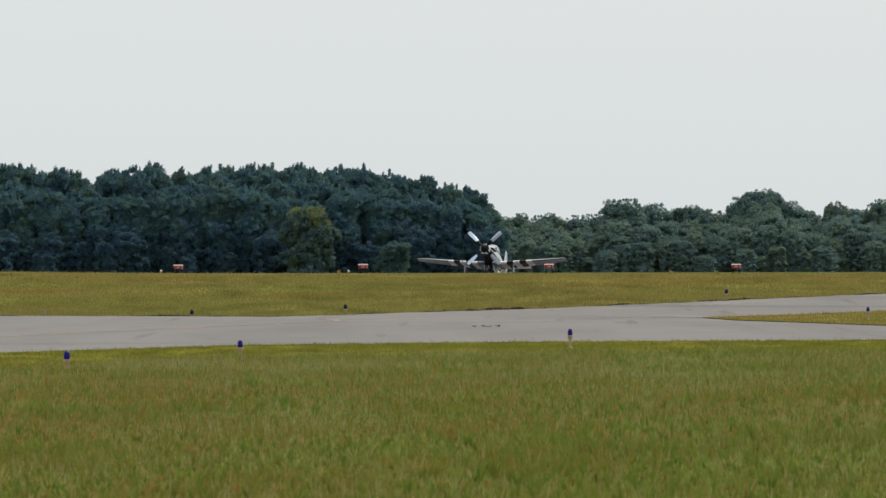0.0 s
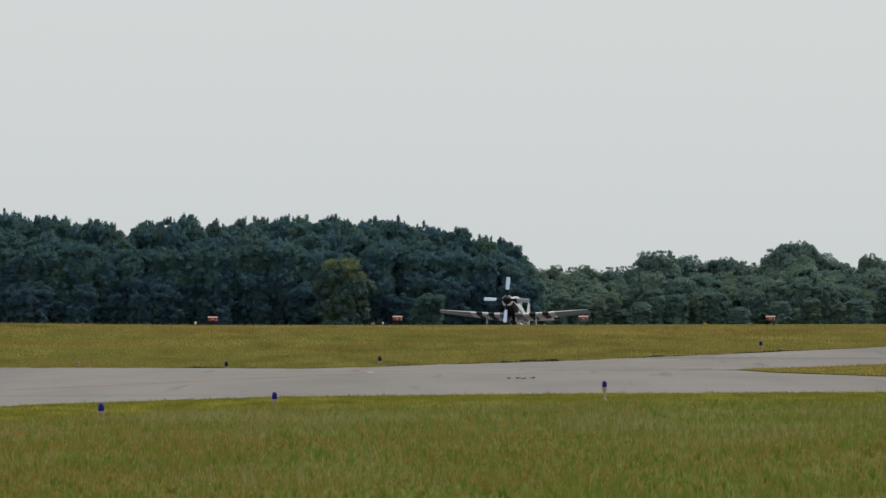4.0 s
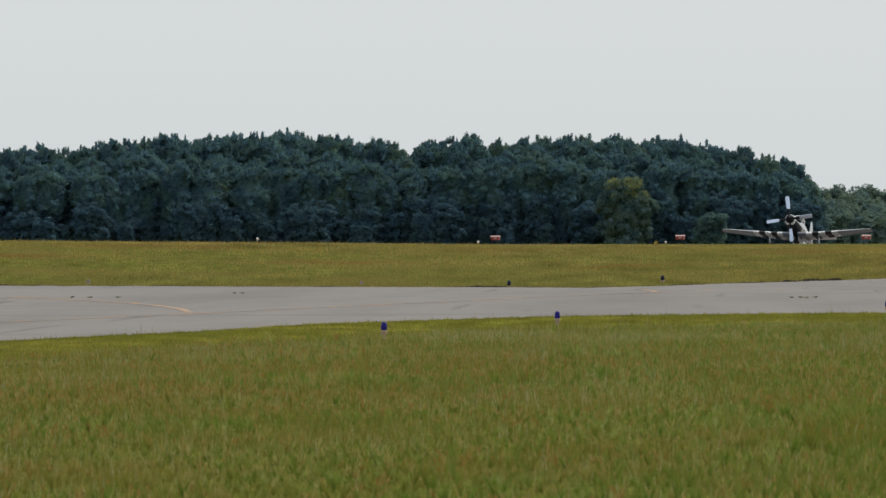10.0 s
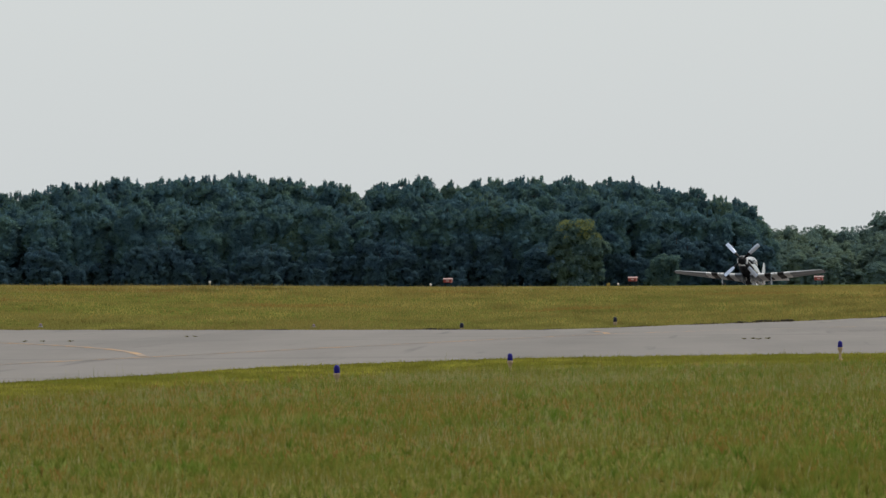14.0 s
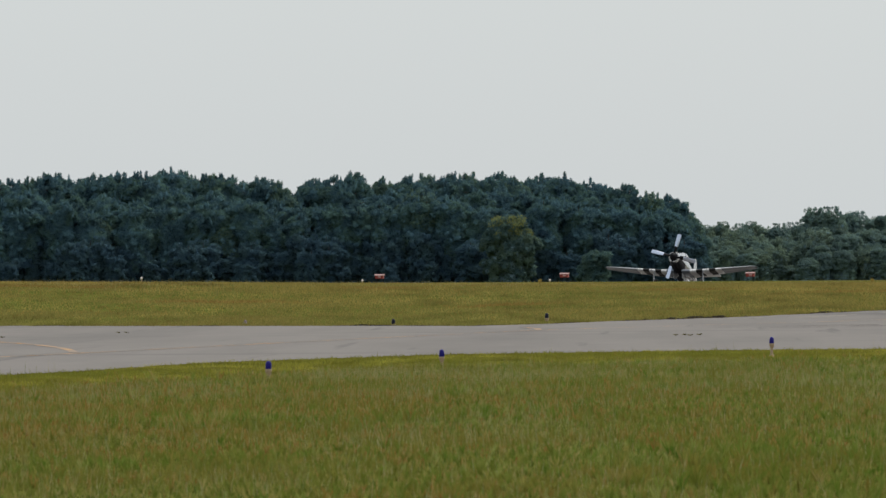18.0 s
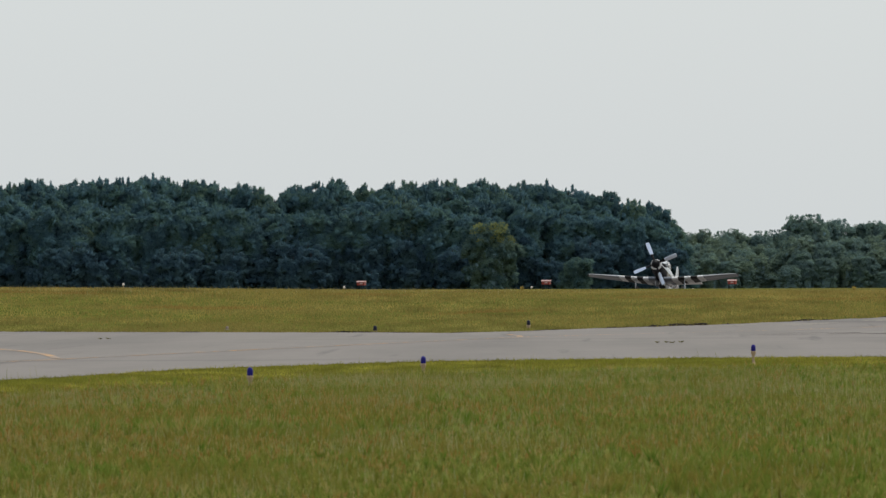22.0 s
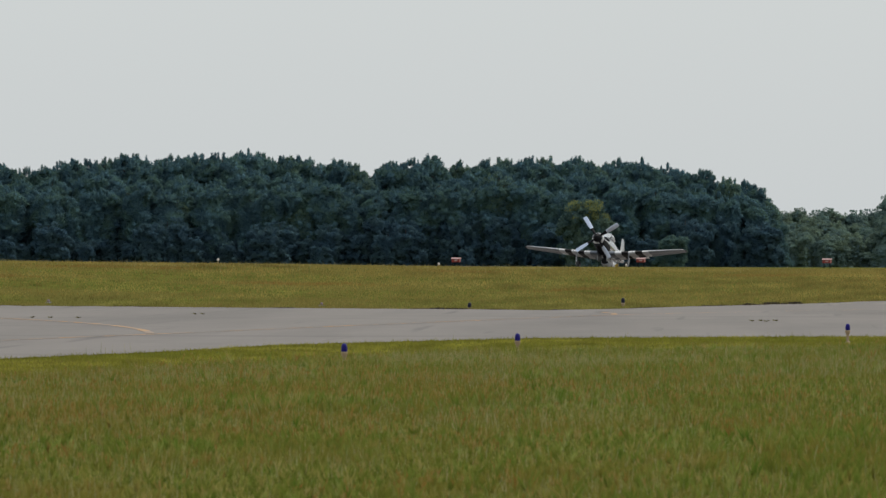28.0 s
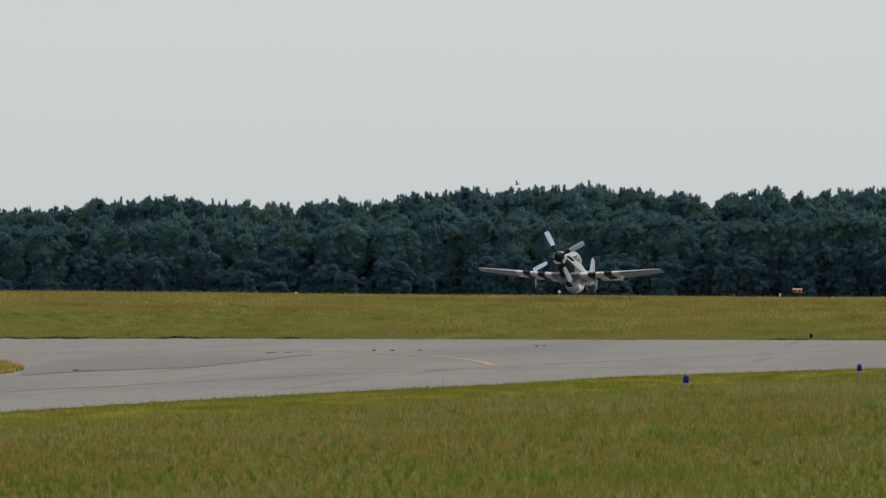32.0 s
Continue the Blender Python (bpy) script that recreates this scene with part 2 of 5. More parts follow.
M = {
    "ground": leafy("turf_soil", (0.09, 0.099, 0.021), (0.09, 0.099, 0.021), 0.12, 0.0, patch_colour=(0.125, 0.105, 0.03), patch_y=0.8, tuft=1.5, tuft_y=0.6),
    "blade": leafy("grass_blade", (0.065, 0.10, 0.014), (0.25, 0.24, 0.06), 0.35, 0.4, patch_colour=(0.235, 0.205, 0.044), patch_y=0.2, tuft=4.0, tuft_y=0.5,
                   stops=[(0.00, (0.101, 0.135, 0.019)), (0.35, (0.162, 0.194, 0.029)), (0.62, (0.223, 0.234, 0.048)), (0.84, (0.324, 0.289, 0.077)), (0.95, (0.426, 0.359, 0.134)), (1.00, (0.345, 0.150, 0.048))]),
    "tuft": leafy("grass_tuft", (0.1, 0.1, 0.02), (0.3, 0.3, 0.1), 0.35, 0.4, patch_colour=(0.27, 0.22, 0.046), patch_y=0.2,
                  stops=[(0.00, (0.126, 0.165, 0.025)), (0.30, (0.178, 0.215, 0.033)), (0.60, (0.259, 0.267, 0.058)), (0.82, (0.365, 0.319, 0.086)), (0.95, (0.446, 0.378, 0.144)), (1.00, (0.335, 0.169, 0.048))]),
    "lush": leafy("lush_grass_tuft", (0.1, 0.1, 0.02), (0.3, 0.3, 0.1), 0.35, 0.4, patch_colour=(0.185, 0.215, 0.036), patch_y=0.2,
                  stops=[(0.00, (0.108, 0.178, 0.024)), (0.30, (0.153, 0.232, 0.031)), (0.60, (0.223, 0.288, 0.055)), (0.82, (0.314, 0.345, 0.082)), (0.95, (0.384, 0.408, 0.137)), (1.00, (0.288, 0.183, 0.046))]),
    "mown": leafy("mown_grass", (0.20, 0.20, 0.024), (0.36, 0.32, 0.062), 0.3, 0.4, patch_colour=(0.20, 0.20, 0.03), patch_y=0.2, tuft=1.2),
    "seed": leafy("seed_head", (0.22, 0.10, 0.03), (0.42, 0.30, 0.12), 0.2, 0.3, stops=[(0.0, (0.27, 0.14, 0.035)), (0.4, (0.36, 0.225, 0.055)), (0.7, (0.40, 0.30, 0.095)), (1.0, (0.46, 0.39, 0.16))]),
    "pale_stalk": leafy("pale_stalk", (0.30, 0.28, 0.12), (0.48, 0.44, 0.24), 0.3, 0.35, stops=[(0.0, (0.26, 0.26, 0.09)), (0.5, (0.38, 0.35, 0.16)), (0.9, (0.48, 0.43, 0.24)), (1.0, (0.42, 0.24, 0.09))]),
    "far_blade": leafy("strip_grass", (0.186, 0.176, 0.044), (0.31, 0.268, 0.083), 0.1, 0.4, patch_colour=(0.31, 0.24, 0.075), patch_y=0.25, tuft=0.5),
    "dry_blade": leafy("dry_strip_grass", (0.30, 0.215, 0.06), (0.41, 0.30, 0.096), 0.1, 0.4, patch_colour=(0.31, 0.25, 0.068), patch_y=0.25, tuft=0.5),
    "straw": leafy("straw_grass", (0.32, 0.215, 0.058), (0.45, 0.32, 0.10), 0.3, 0.4, tuft=0.8),
    "rusty_blade": leafy("rusty_strip_grass", (0.27, 0.17, 0.05), (0.36, 0.24, 0.075), 0.1, 0.4),
    # Distance haze is put into these blue tones, sunlight into the warm patches.
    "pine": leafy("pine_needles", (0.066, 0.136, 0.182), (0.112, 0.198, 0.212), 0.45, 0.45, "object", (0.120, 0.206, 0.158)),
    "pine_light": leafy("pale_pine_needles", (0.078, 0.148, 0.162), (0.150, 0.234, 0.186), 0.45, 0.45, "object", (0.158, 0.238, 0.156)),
    # Inner growth is lightened and blued to lift the gaps as haze does.
    "pine_mass": leafy("haze_blue_pine_mass", (0.104, 0.196, 0.236), (0.116, 0.210, 0.244), per="object", through_light=0.0),
    # Far wood: haze is put into paler, bluer colours than the leaves' own.
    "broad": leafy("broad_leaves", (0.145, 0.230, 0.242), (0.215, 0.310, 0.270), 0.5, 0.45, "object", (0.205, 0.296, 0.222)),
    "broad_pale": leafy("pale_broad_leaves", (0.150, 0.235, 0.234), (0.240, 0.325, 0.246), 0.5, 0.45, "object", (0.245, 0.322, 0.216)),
    # Lightest tone inside, standing in for haze between the boughs.
    "broad_mass": leafy("haze_blue_broad_mass", (0.190, 0.290, 0.330), (0.205, 0.310, 0.340), per="object", through_light=0.0),
    # Darker blue puts haze and shade of the wood's foot into these leaves.
    "under": leafy("shade_blue_understorey", (0.062, 0.124, 0.176), (0.088, 0.158, 0.200), 0.45, 0.45, "object", (0.092, 0.160, 0.172)),
    # Haze blue is painted into these two as well.
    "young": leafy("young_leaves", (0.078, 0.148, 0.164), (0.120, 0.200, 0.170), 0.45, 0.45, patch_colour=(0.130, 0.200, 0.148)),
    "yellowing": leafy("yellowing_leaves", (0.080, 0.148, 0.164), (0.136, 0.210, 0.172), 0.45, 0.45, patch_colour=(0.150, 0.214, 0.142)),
    "upper_yellow": leafy("turning_leaves", (0.150, 0.200, 0.110), (0.270, 0.285, 0.110), through_light=0.45),
    # Soil colour is darkened to hold the shade along the paving edge.
    "soil": material("shaded_edge_soil", (0.030, 0.024, 0.016), 0.95, spread=0.4, scale=1.0, fine=6.0, Specular_IOR_Level=0.03),
    "bark": material("bark", (0.05, 0.042, 0.036), 0.9, spread=0.4, fine=12, bump=0.3),
    "asphalt": paved(),
    "pale_asphalt": material("pale_worn_asphalt", (0.235, 0.215, 0.185), 0.9, spread=0.2, scale=0.4, fine=5.0, Specular_IOR_Level=0.1),
    "resealed": [material("resealed_asphalt", (0.142 * k, 0.125 * k, 0.110 * k), 0.88, spread=0.14, scale=0.5, fine=6.0) for k in (0.945, 0.92, 0.895, 0.87, 0.8)],
    "seal": material("crack_sealer", (0.062, 0.056, 0.050), 0.9, spread=0.3, scale=1.0, fine=8.0, Specular_IOR_Level=0.05),
    "yellow": worn_paint(),
    "blue": material("blue_glass", (0.012, 0.008, 0.17), 0.4, spread=0.1, Specular_IOR_Level=0.2),
    "dim_blue": material("dim_blue_glass", (0.007, 0.007, 0.026), 0.4, spread=0.1, Specular_IOR_Level=0.2),
    "faded": material("faded_violet_plastic", (0.24, 0.17, 0.20), 0.6, spread=0.2),
    "white_glass": material("clear_globe", (0.7, 0.62, 0.55), 0.2, spread=0.05),
    "tan": material("tan_painted_steel", (0.42, 0.30, 0.19), 0.6, spread=0.25),
    "grey": material("grey_cast_metal", (0.30, 0.30, 0.32), 0.55, 0.3, spread=0.2),
    "red": material("red_orange_paint", (0.30, 0.04, 0.03), 0.5, spread=0.2, scale=5),
    # Paler red puts the light caught by the sloped hood into the lid.
    "lid": material("lit_red_lid", (0.50, 0.31, 0.29), 0.6, spread=0.15),
    "plumage": material("grey_brown_plumage", (0.17, 0.17, 0.17), 0.8, spread=0.3),
    "leg": material("grey_painted_metal", (0.24, 0.25, 0.26), 0.45, 0.3, spread=0.2),
    "white": material("white_paint", (0.78, 0.76, 0.74), 0.45, spread=0.08),
    "black": material("black_paint", (0.010, 0.010, 0.012), 0.55, spread=0.3, Specular_IOR_Level=0.12),
    "rubber": material("tyre_rubber", (0.02, 0.02, 0.02), 0.8, spread=0.3),
    "alu": material("bare_aluminium", (0.56, 0.57, 0.58), 0.3, 0.8, spread=0.14, scale=1.6, fine=18),
    "blade_grey": material("polished_blade", (0.60, 0.66, 0.78), 0.34, 0.95, spread=0.08),
    # Milky white stands in for the sky reflected in the glass.
    "perspex": material("canopy_perspex", (0.8, 0.82, 0.83), 0.08, spread=0.03, Transmission_Weight=0.55, IOR=1.45),
    "dark": material("near_black", (0.012, 0.012, 0.014), 0.7, spread=0.2),
    "wing": striped_metal("striped_wing_metal", [(0.87, 1.3, 0.74), (1.3, 1.76, 0.012), (1.76, 2.23, 0.74), (2.23, 2.7, 0.012), (2.7, 3.15, 0.74)], 1, 0.36, 0.35, (0.185, 0.205, 0.235)),
    # Strong mottle paints reflections of the surroundings into the hull's tone.
    "hull": striped_metal("striped_hull_metal", [(3.3, 3.7, 0.74), (3.7, 4.1, 0.02), (4.1, 4.5, 0.74), (4.5, 4.9, 0.02)], 0, 0.16, 0.96, (0.40, 0.41, 0.43), 0.6),
    "scoop": striped_metal("striped_scoop_metal", [(0.7, 1.5, 0.74), (1.5, 1.75, 0.012), (1.75, 2.3, 0.74)], 0, 0.3, 0.9),
    "weed": leafy("weed", (0.09, 0.09, 0.03), (0.16, 0.14, 0.06), through_light=0.2),
}


# ---- mesh helpers ----
def raw(name, verts, faces, mat, smooth=False):
    me = bpy.data.meshes.new(name)
    me.from_pydata([tuple(v) for v in verts], [], [tuple(f) for f in faces])
    me.materials.append(mat)
    if smooth:
        me.polygons.foreach_set("use_smooth", [True] * len(me.polygons))
    me.update()
    return me


def triangles(name, verts, mat):
    """A mesh of loose triangles from an array of shape (n, 3, 3)."""
    n = len(verts)
    me = bpy.data.meshes.new(name)
    me.vertices.add(3 * n), me.loops.add(3 * n), me.polygons.add(n)
    me.vertices.foreach_set("co", np.asarray(verts, np.float32).ravel())
    me.loops.foreach_set("vertex_index", np.arange(3 * n, dtype=np.int32))
    me.polygons.foreach_set("loop_start", np.arange(0, 3 * n, 3, dtype=np.int32))
    me.polygons.foreach_set("loop_total", np.full(n, 3, np.int32))
    me.update(calc_edges=True)
    me.materials.append(mat)
    return me


def part(name, bm, mat, parent, label="", smooth=True):
    me = bpy.data.meshes.new(name)
    bmesh.ops.recalc_face_normals(bm, faces=bm.faces[:])
    bm.to_mesh(me)
    bm.free()
    me.materials.append(mat)
    if smooth:
        me.polygons.foreach_set("use_smooth", [True] * len(me.polygons))
        me.set_sharp_from_angle(angle=radians(40))
    ob = new(name, me)
    ob.parent = parent
    return tagged(ob, label)


def loft(rings, closed=True, caps=True):
    """A skin over rings of equal count."""
    bm = bmesh.new()
    vs = [[bm.verts.new(p) for p in r] for r in rings]
    for a, b in zip(vs, vs[1:]):
        for i in range(len(a) if closed else len(a) - 1):
            j = (i + 1) % len(a)
            bm.faces.new((a[i], a[j], b[j], b[i]))
    if caps:
        bm.faces.new(vs[0][::-1]), bm.faces.new(vs[-1])
    return bm


def box(x, y, z, lx, ly, lz, bevel=0.0):
    bm = bmesh.new()
    bmesh.ops.create_cube(bm, size=1)
    bmesh.ops.transform(bm, matrix=Matrix.Translation((x, y, z)) @ Matrix.Diagonal((lx, ly, lz, 1)), verts=bm.verts[:])
    if bevel:
        bmesh.ops.bevel(bm, geom=bm.edges[:], offset=bevel, segments=2, affect="EDGES")
    return bm


def ring(c, r, ax="x", n=16, squash=1.0):
    out = []
    for i in range(n):
        a = 2 * math.pi * i / n
        p, q = r * math.cos(a), r * math.sin(a) * squash
        out.append({"x": (c[0], c[1] + p, c[2] + q), "y": (c[0] + p, c[1], c[2] + q), "z": (c[0] + p, c[1] + q, c[2])}[ax])
    return out


def turned(profile, at=(0, 0, 0), n=14, ax="z"):
    """A turned form: (height, radius) rows about an axis."""
    k = "xyz".index(ax)
    rings = []
    for h, r in profile:
        c = list(at)
        c[k] += h
        rings.append(ring(c, r, ax, n))
    return loft(rings)


def tube(a, b, r, n=8):
    a, b = Vector(a), Vector(b)
    q = (b - a).to_track_quat("Z", "Y").to_matrix()
    return loft([[p + q @ Vector((r * math.cos(t), r * math.sin(t), 0)) for t in [2 * math.pi * i / n for i in range(n)]] for p in (a, b)])


# ---- the lie of the land ----
def smooth(t):
    t = np.clip(t, 0, 1)
    return t * t * (3 - 2 * t)


def lie(x, y):
    """Height of the ground: level round the taxiway, a low rise before the runway, then gently down."""
    x, y = np.asarray(x, float), np.asarray(y, float)
    u = np.clip(x / np.maximum(y, 60), -0.13, 0.07)
    crest = 520 + 900 * u
    top = np.interp(u, [-0.13, -0.092, -0.0728, -0.0536, -0.0343, -0.015, 0, 0.04, 0.07], [1.82, 1.685, 1.58, 1.435, 1.32, 1.21, 1.14, 1.05, 1.03])
    strip = np.clip(0.3 + 0.0045 * (831.98 - x * AWAY.x - y * AWAY.y), -1.2, 1.08)
    rise = top * smooth((y - 398) / (crest - 398))
    back = top + (strip - top) * smooth((y - crest) / 80)
    return np.where(y < crest, rise, back)


def crest_at(bear):
    return 520 + 900 * bear


def at(x, y, lift=0.0):
    return Vector((x, y, float(lie(x, y)) + lift))


def ground_sheet():
    ys = np.concatenate([np.array([-3000, -800, -200, -50, 0, 40]), np.arange(60, 400, 10), np.arange(400, 700, 4), np.arange(700, 1000, 15), np.array([1050, 1150, 1300, 1500, 1800, 2300, 3000, 4000, 4900])])
    xs = np.concatenate([np.array([-4500, -2500, -1200, -600, -300, -180, -130, -100]), np.arange(-80, 60, 2.5), np.array([60, 80, 110, 150, 300, 700, 1500, 3000, 4500])])
    gx, gy = np.meshgrid(xs, ys)
    v = np.stack([gx, gy, lie(gx, gy)], -1).reshape(-1, 3)
    n = len(xs)
    f = [(r * n + c, r * n + c + 1, (r + 1) * n + c + 1, (r + 1) * n + c) for r in range(len(ys) - 1) for c in range(n - 1)]
    tagged(new("ground", raw("ground", v, f, M["ground"], True)), "rough grass field rising gently beyond the taxiway", "ground", kind="structure")


# Edges of the paving, as distance over bearing (x / y).
BEAR = [-0.152, -0.092, -0.0649, -0.0482, -0.0384, -0.0164, 0.0057, 0.0384, 0.0694]
NEAR = [138.5, 181.5, 210.5, 229, 246, 266, 273.5, 277, 279]
FARB = [-0.152, -0.092, -0.0728, -0.0536, -0.0343, -0.022, -0.0151, -0.0077, -0.0035, 0.0078, 0.0234, 0.0384, 0.0694]
FAR = [408, 403.4, 405, 404, 400, 395.5, 391, 403, 410, 422, 445, 470, 503]


def sheet(name, bears, near, far, mat, lift, n=26):
    """A strip of ground between two distances, laid over the lie of the land."""
    v, f = [], []
    for b, lo, hi in zip(bears, near, far):
        for k in range(n):
            y = lo + (hi - lo) * k / (n - 1)
            v.append((b * y, y, float(lie(b * y, y)) + lift))
    for c in range(len(bears) - 1):
        for k in range(n - 1):
            f.append((c * n + k, (c + 1) * n + k, (c + 1) * n + k + 1, c * n + k + 1))
    return new(name, raw(name, v, f, mat, True))


def near_edge(b):
    return np.interp(b, BEAR, NEAR) + 0.5 * np.sin(b * 2200) + 0.35 * np.sin(b * 5100 + 1)


def far_edge(b):
    return np.interp(b, FARB, FAR) + 0.35 * np.sin(b * 1700) + 0.25 * np.sin(b * 4300) + 0.15 * np.sin(b * 11700)


def paving():
    bears = np.linspace(-0.152, 0.0694, 240)
    tagged(sheet("taxiway", bears, near_edge(bears), far_edge(bears), M["asphalt"], 0.012), "worn grey asphalt taxiway with a junction", "taxiway", kind="structure")
    bears = np.linspace(-0.11, 0.06, 700)
    wob = far_edge(bears)
    rough = np.convolve(np.random.default_rng(17).normal(0, 1, 712), np.ones(13) / 3.6, "valid")
    lip = 0.75 * np.clip(0.014 + 0.03 * smooth((-0.045 - bears) / 0.02) * (1 + 0.4 * rough) + 0.018 * rough + 0.034 * smooth((bears + 0.006) / 0.008) * np.clip(0.5 + 0.9 * rough, 0, 2) + 0.055 * smooth((bears + 0.006) / 0.004) * smooth((0.014 - bears) / 0.008) * np.clip(0.7 + 0.9 * rough, 0, 2), 0.008, 0.12)
    v, f = [], []
    for b, e, h in zip(bears, wob, lip):
        for back, up in ((-0.1, 0.0), (0.05, h), (0.8, h), (1.6, 0.0)):
            y = float(e) + back
            v.append((b * y, y, float(lie(b * y, y)) + up))
    for c in range(len(bears) - 1):
        f += [(4 * c + k, 4 * c + 4 + k, 4 * c + 5 + k, 4 * c + 1 + k) for k in range(3)]
    tagged(new("taxiway_edge", raw("taxiway_edge", v, f, M["soil"])), "bare soil lip along the taxiway edge, edge shade in its dark colour", "soil", kind="structure")
    v, f = [], []
    rs = np.arange(380, 1500, 8)
    for r in rs:
        for w in (-184, -161, -138):
            p = AWAY * float(r) + SIDE * w
            v.append(tuple(at(p.x, p.y, 0.012)))
    for i in range(len(rs) - 1):
        for k in range(2):
            f.append((3 * i + k, 3 * i + k + 1, 3 * i + k + 4, 3 * i + k + 3))
    tagged(new("runway", raw("runway", v, f, M["asphalt"], True)), "long asphalt runway beyond the grass rise", "runway", kind="structure")


# Grass islands in the paving: bearings, near and far edge.
ISLES = {
    "grass_island": ([0.0226, 0.0255, 0.03, 0.0384, 0.0694], [375, 361, 351, 332, 300], [377, 384, 393, 415, 440]),
    "grass_island.001": ([-0.152, -0.11, -0.0921, -0.0905, -0.0902], [228, 246, 258, 266, 271], [330, 310, 301, 285, 273]),
}


def islands():
    for name, (b, lo, hi) in ISLES.items():
        bb = np.linspace(b[0], b[-1], 60)
        tagged(sheet(name, bb, np.interp(bb, b, lo), np.interp(bb, b, hi), M["ground"], 0.03, 8), "grass island between the taxiway arms", "grass", kind="structure")


def line_mark(name, pts, width):
    v, f = [], []
    pts = [Vector((*p, 0)) for p in pts]
    for i, p in enumerate(pts):
        d = (pts[min(i + 1, len(pts) - 1)] - pts[max(i - 1, 0)]).normalized()
        s = Vector((d.y, -d.x, 0)) * width / 2
        for q in (p - s, p + s):
            v.append(tuple(at(q.x, q.y, 0.02)))
        if i:
            f.append((2 * i - 2, 2 * i - 1, 2 * i + 1, 2 * i))
    tagged(new(name, raw(name, v, f, M["yellow"])), "worn yellow painted taxiway guide line", "marking", kind="structure")


def crack_seal():
    """Dark sealed cracks that run out from the tip of the grass island."""
    for x0, x1, y, drift, width in ((6.6, 8.8, 377.0, 1.5, 1.2), (4.6, 7.8, 383.0, 3.0, 0.7), (2.4, 6.2, 371.0, -2.0, 0.45)):
        v, f, n = [], [], 14
        for i in range(n):
            t = i / (n - 1)
            w = width * (0.25 + 0.75 * t) * (1 + 0.4 * math.sin(9 * t + x0))
            x, yy = x0 + (x1 - x0) * t, y - drift * (1 - t)
            for q in (-w, w):
                v.append(tuple(at(x, yy + q, 0.017)))
            if i:
                f.append((2 * i - 2, 2 * i - 1, 2 * i + 1, 2 * i))
        tagged(new("crack_seal", raw("crack_seal", v, f, M["seal"])), "dark sealed crack in the taxiway", "marking", kind="structure")
    # a darker resealed stretch, sharp along its near seam and ragged beyond
    bb = np.linspace(-0.0905, -0.0648, 90)
    near = np.interp(bb, [-0.0905, -0.0847, -0.0805, -0.0758, -0.0737, -0.069, -0.0648], [253, 264.6, 269.8, 275, 283, 302, 324])
    deep = np.interp(bb, [-0.0905, -0.087, -0.082, -0.078, -0.073, -0.069, -0.0648], [20, 40, 52, 50, 38, 16, 1]) * (1 + 0.04 * np.sin(bb * 1500))
    for i, share in enumerate((1.0, 0.72, 0.46, 0.24)):
        tagged(sheet("resealed_patch", bb, near, near + deep * share, M["resealed"][i], 0.014 + 0.0015 * i, 5), "darker resealed stretch of taxiway asphalt", "marking", kind="structure")
    tagged(sheet("crack_seal", bb, near, near + 0.5 + 0.012 * deep, M["resealed"][-1], 0.0205, 2), "dark sealed seam along the taxiway", "marking", kind="structure")
    for x, y, long, wide in ((-22.8, 332, 0.3, 3.2), (-22.3, 332, 0.22, 3.0), (-21.7, 331, 0.12, 1.6), (-22.45, 265.5, 0.34, 0.9)):
        v = [tuple(at(x + long * math.cos(a) * (1 + 0.3 * math.sin(3 * a)) / 2, y + wide * math.sin(a) * (1 + 0.2 * math.sin(5 * a)) / 2, 0.03)) for a in [2 * math.pi * k / 14 for k in range(14)]]
        tagged(new("crack_seal", raw("crack_seal", v, [tuple(range(14))], M["seal"])), "dark patched hole in the taxiway", "marking", kind="structure")


def worn_patches():
    """Pale bare stretches of paving along the far edge."""
    for b0, b1, back, deep in ((0.0066, 0.0118, 3.0, 3.5), (0.0125, 0.0185, 8.0, 4.0), (-0.0105, -0.0062, 2.0, 2.5), (0.0205, 0.029, 6.0, 4.5)):
        bb = np.linspace(b0, b1, 40)
        taper = np.sin(np.linspace(0.05, 3.09, 40)) ** 0.6 * (1 + 0.35 * np.sin(bb * 5200) + 0.25 * np.sin(bb * 13000))
        hi = np.interp(bb, FARB, FAR) - back
        tagged(sheet("worn_patch", bb, hi - deep * taper, hi, M["pale_asphalt"], 0.018, 4), "pale worn stretch of taxiway asphalt", "marking", kind="structure")


def bend(a, b, c, n=16):
    return [tuple((1 - t) ** 2 * a[k] + 2 * t * (1 - t) * b[k] + t * t * c[k] for k in (0, 1)) for t in [i / n for i in range(n + 1)]]


def marks():
    line_mark("guide_line", bend((-24.0, 350), (-15.9, 318), (-13.75, 278)), 0.22)
    line_mark("guide_line", bend((-19.9, 215.6), (-16.9, 250), (-13.3, 277)) + bend((-13.3, 277), (-9.8, 310), (-3.4, 362))[1:], 0.13)
    line_mark("guide_line", bend((-3.4, 362), (-3.1, 368), (-3.9, 378)), 0.2)
    line_mark("guide_line", bend((-3.4, 362), (1.0, 385), (12.0, 425)), 0.12)


# ---- grass ----
def blades(bear, dist, height, width, lean, rng, base=None):
    """Bent blades as single leaning triangles."""
    n = len(bear)
    x, y = bear * dist, dist
    z = lie(x, y)
    root = np.stack([x, y, z], -1)
    a = rng.uniform(0, 2 * np.pi, n)
    side = np.stack([np.cos(a), np.sin(a), np.zeros(n)], -1) * (width / 2)[:, None]
    tilt = rng.normal(0, 1, (n, 2)) * (lean * height)[:, None]
    tip = root + np.concatenate([tilt, height[:, None]], 1)
    return np.stack([root - side, root + side, tip], 1)


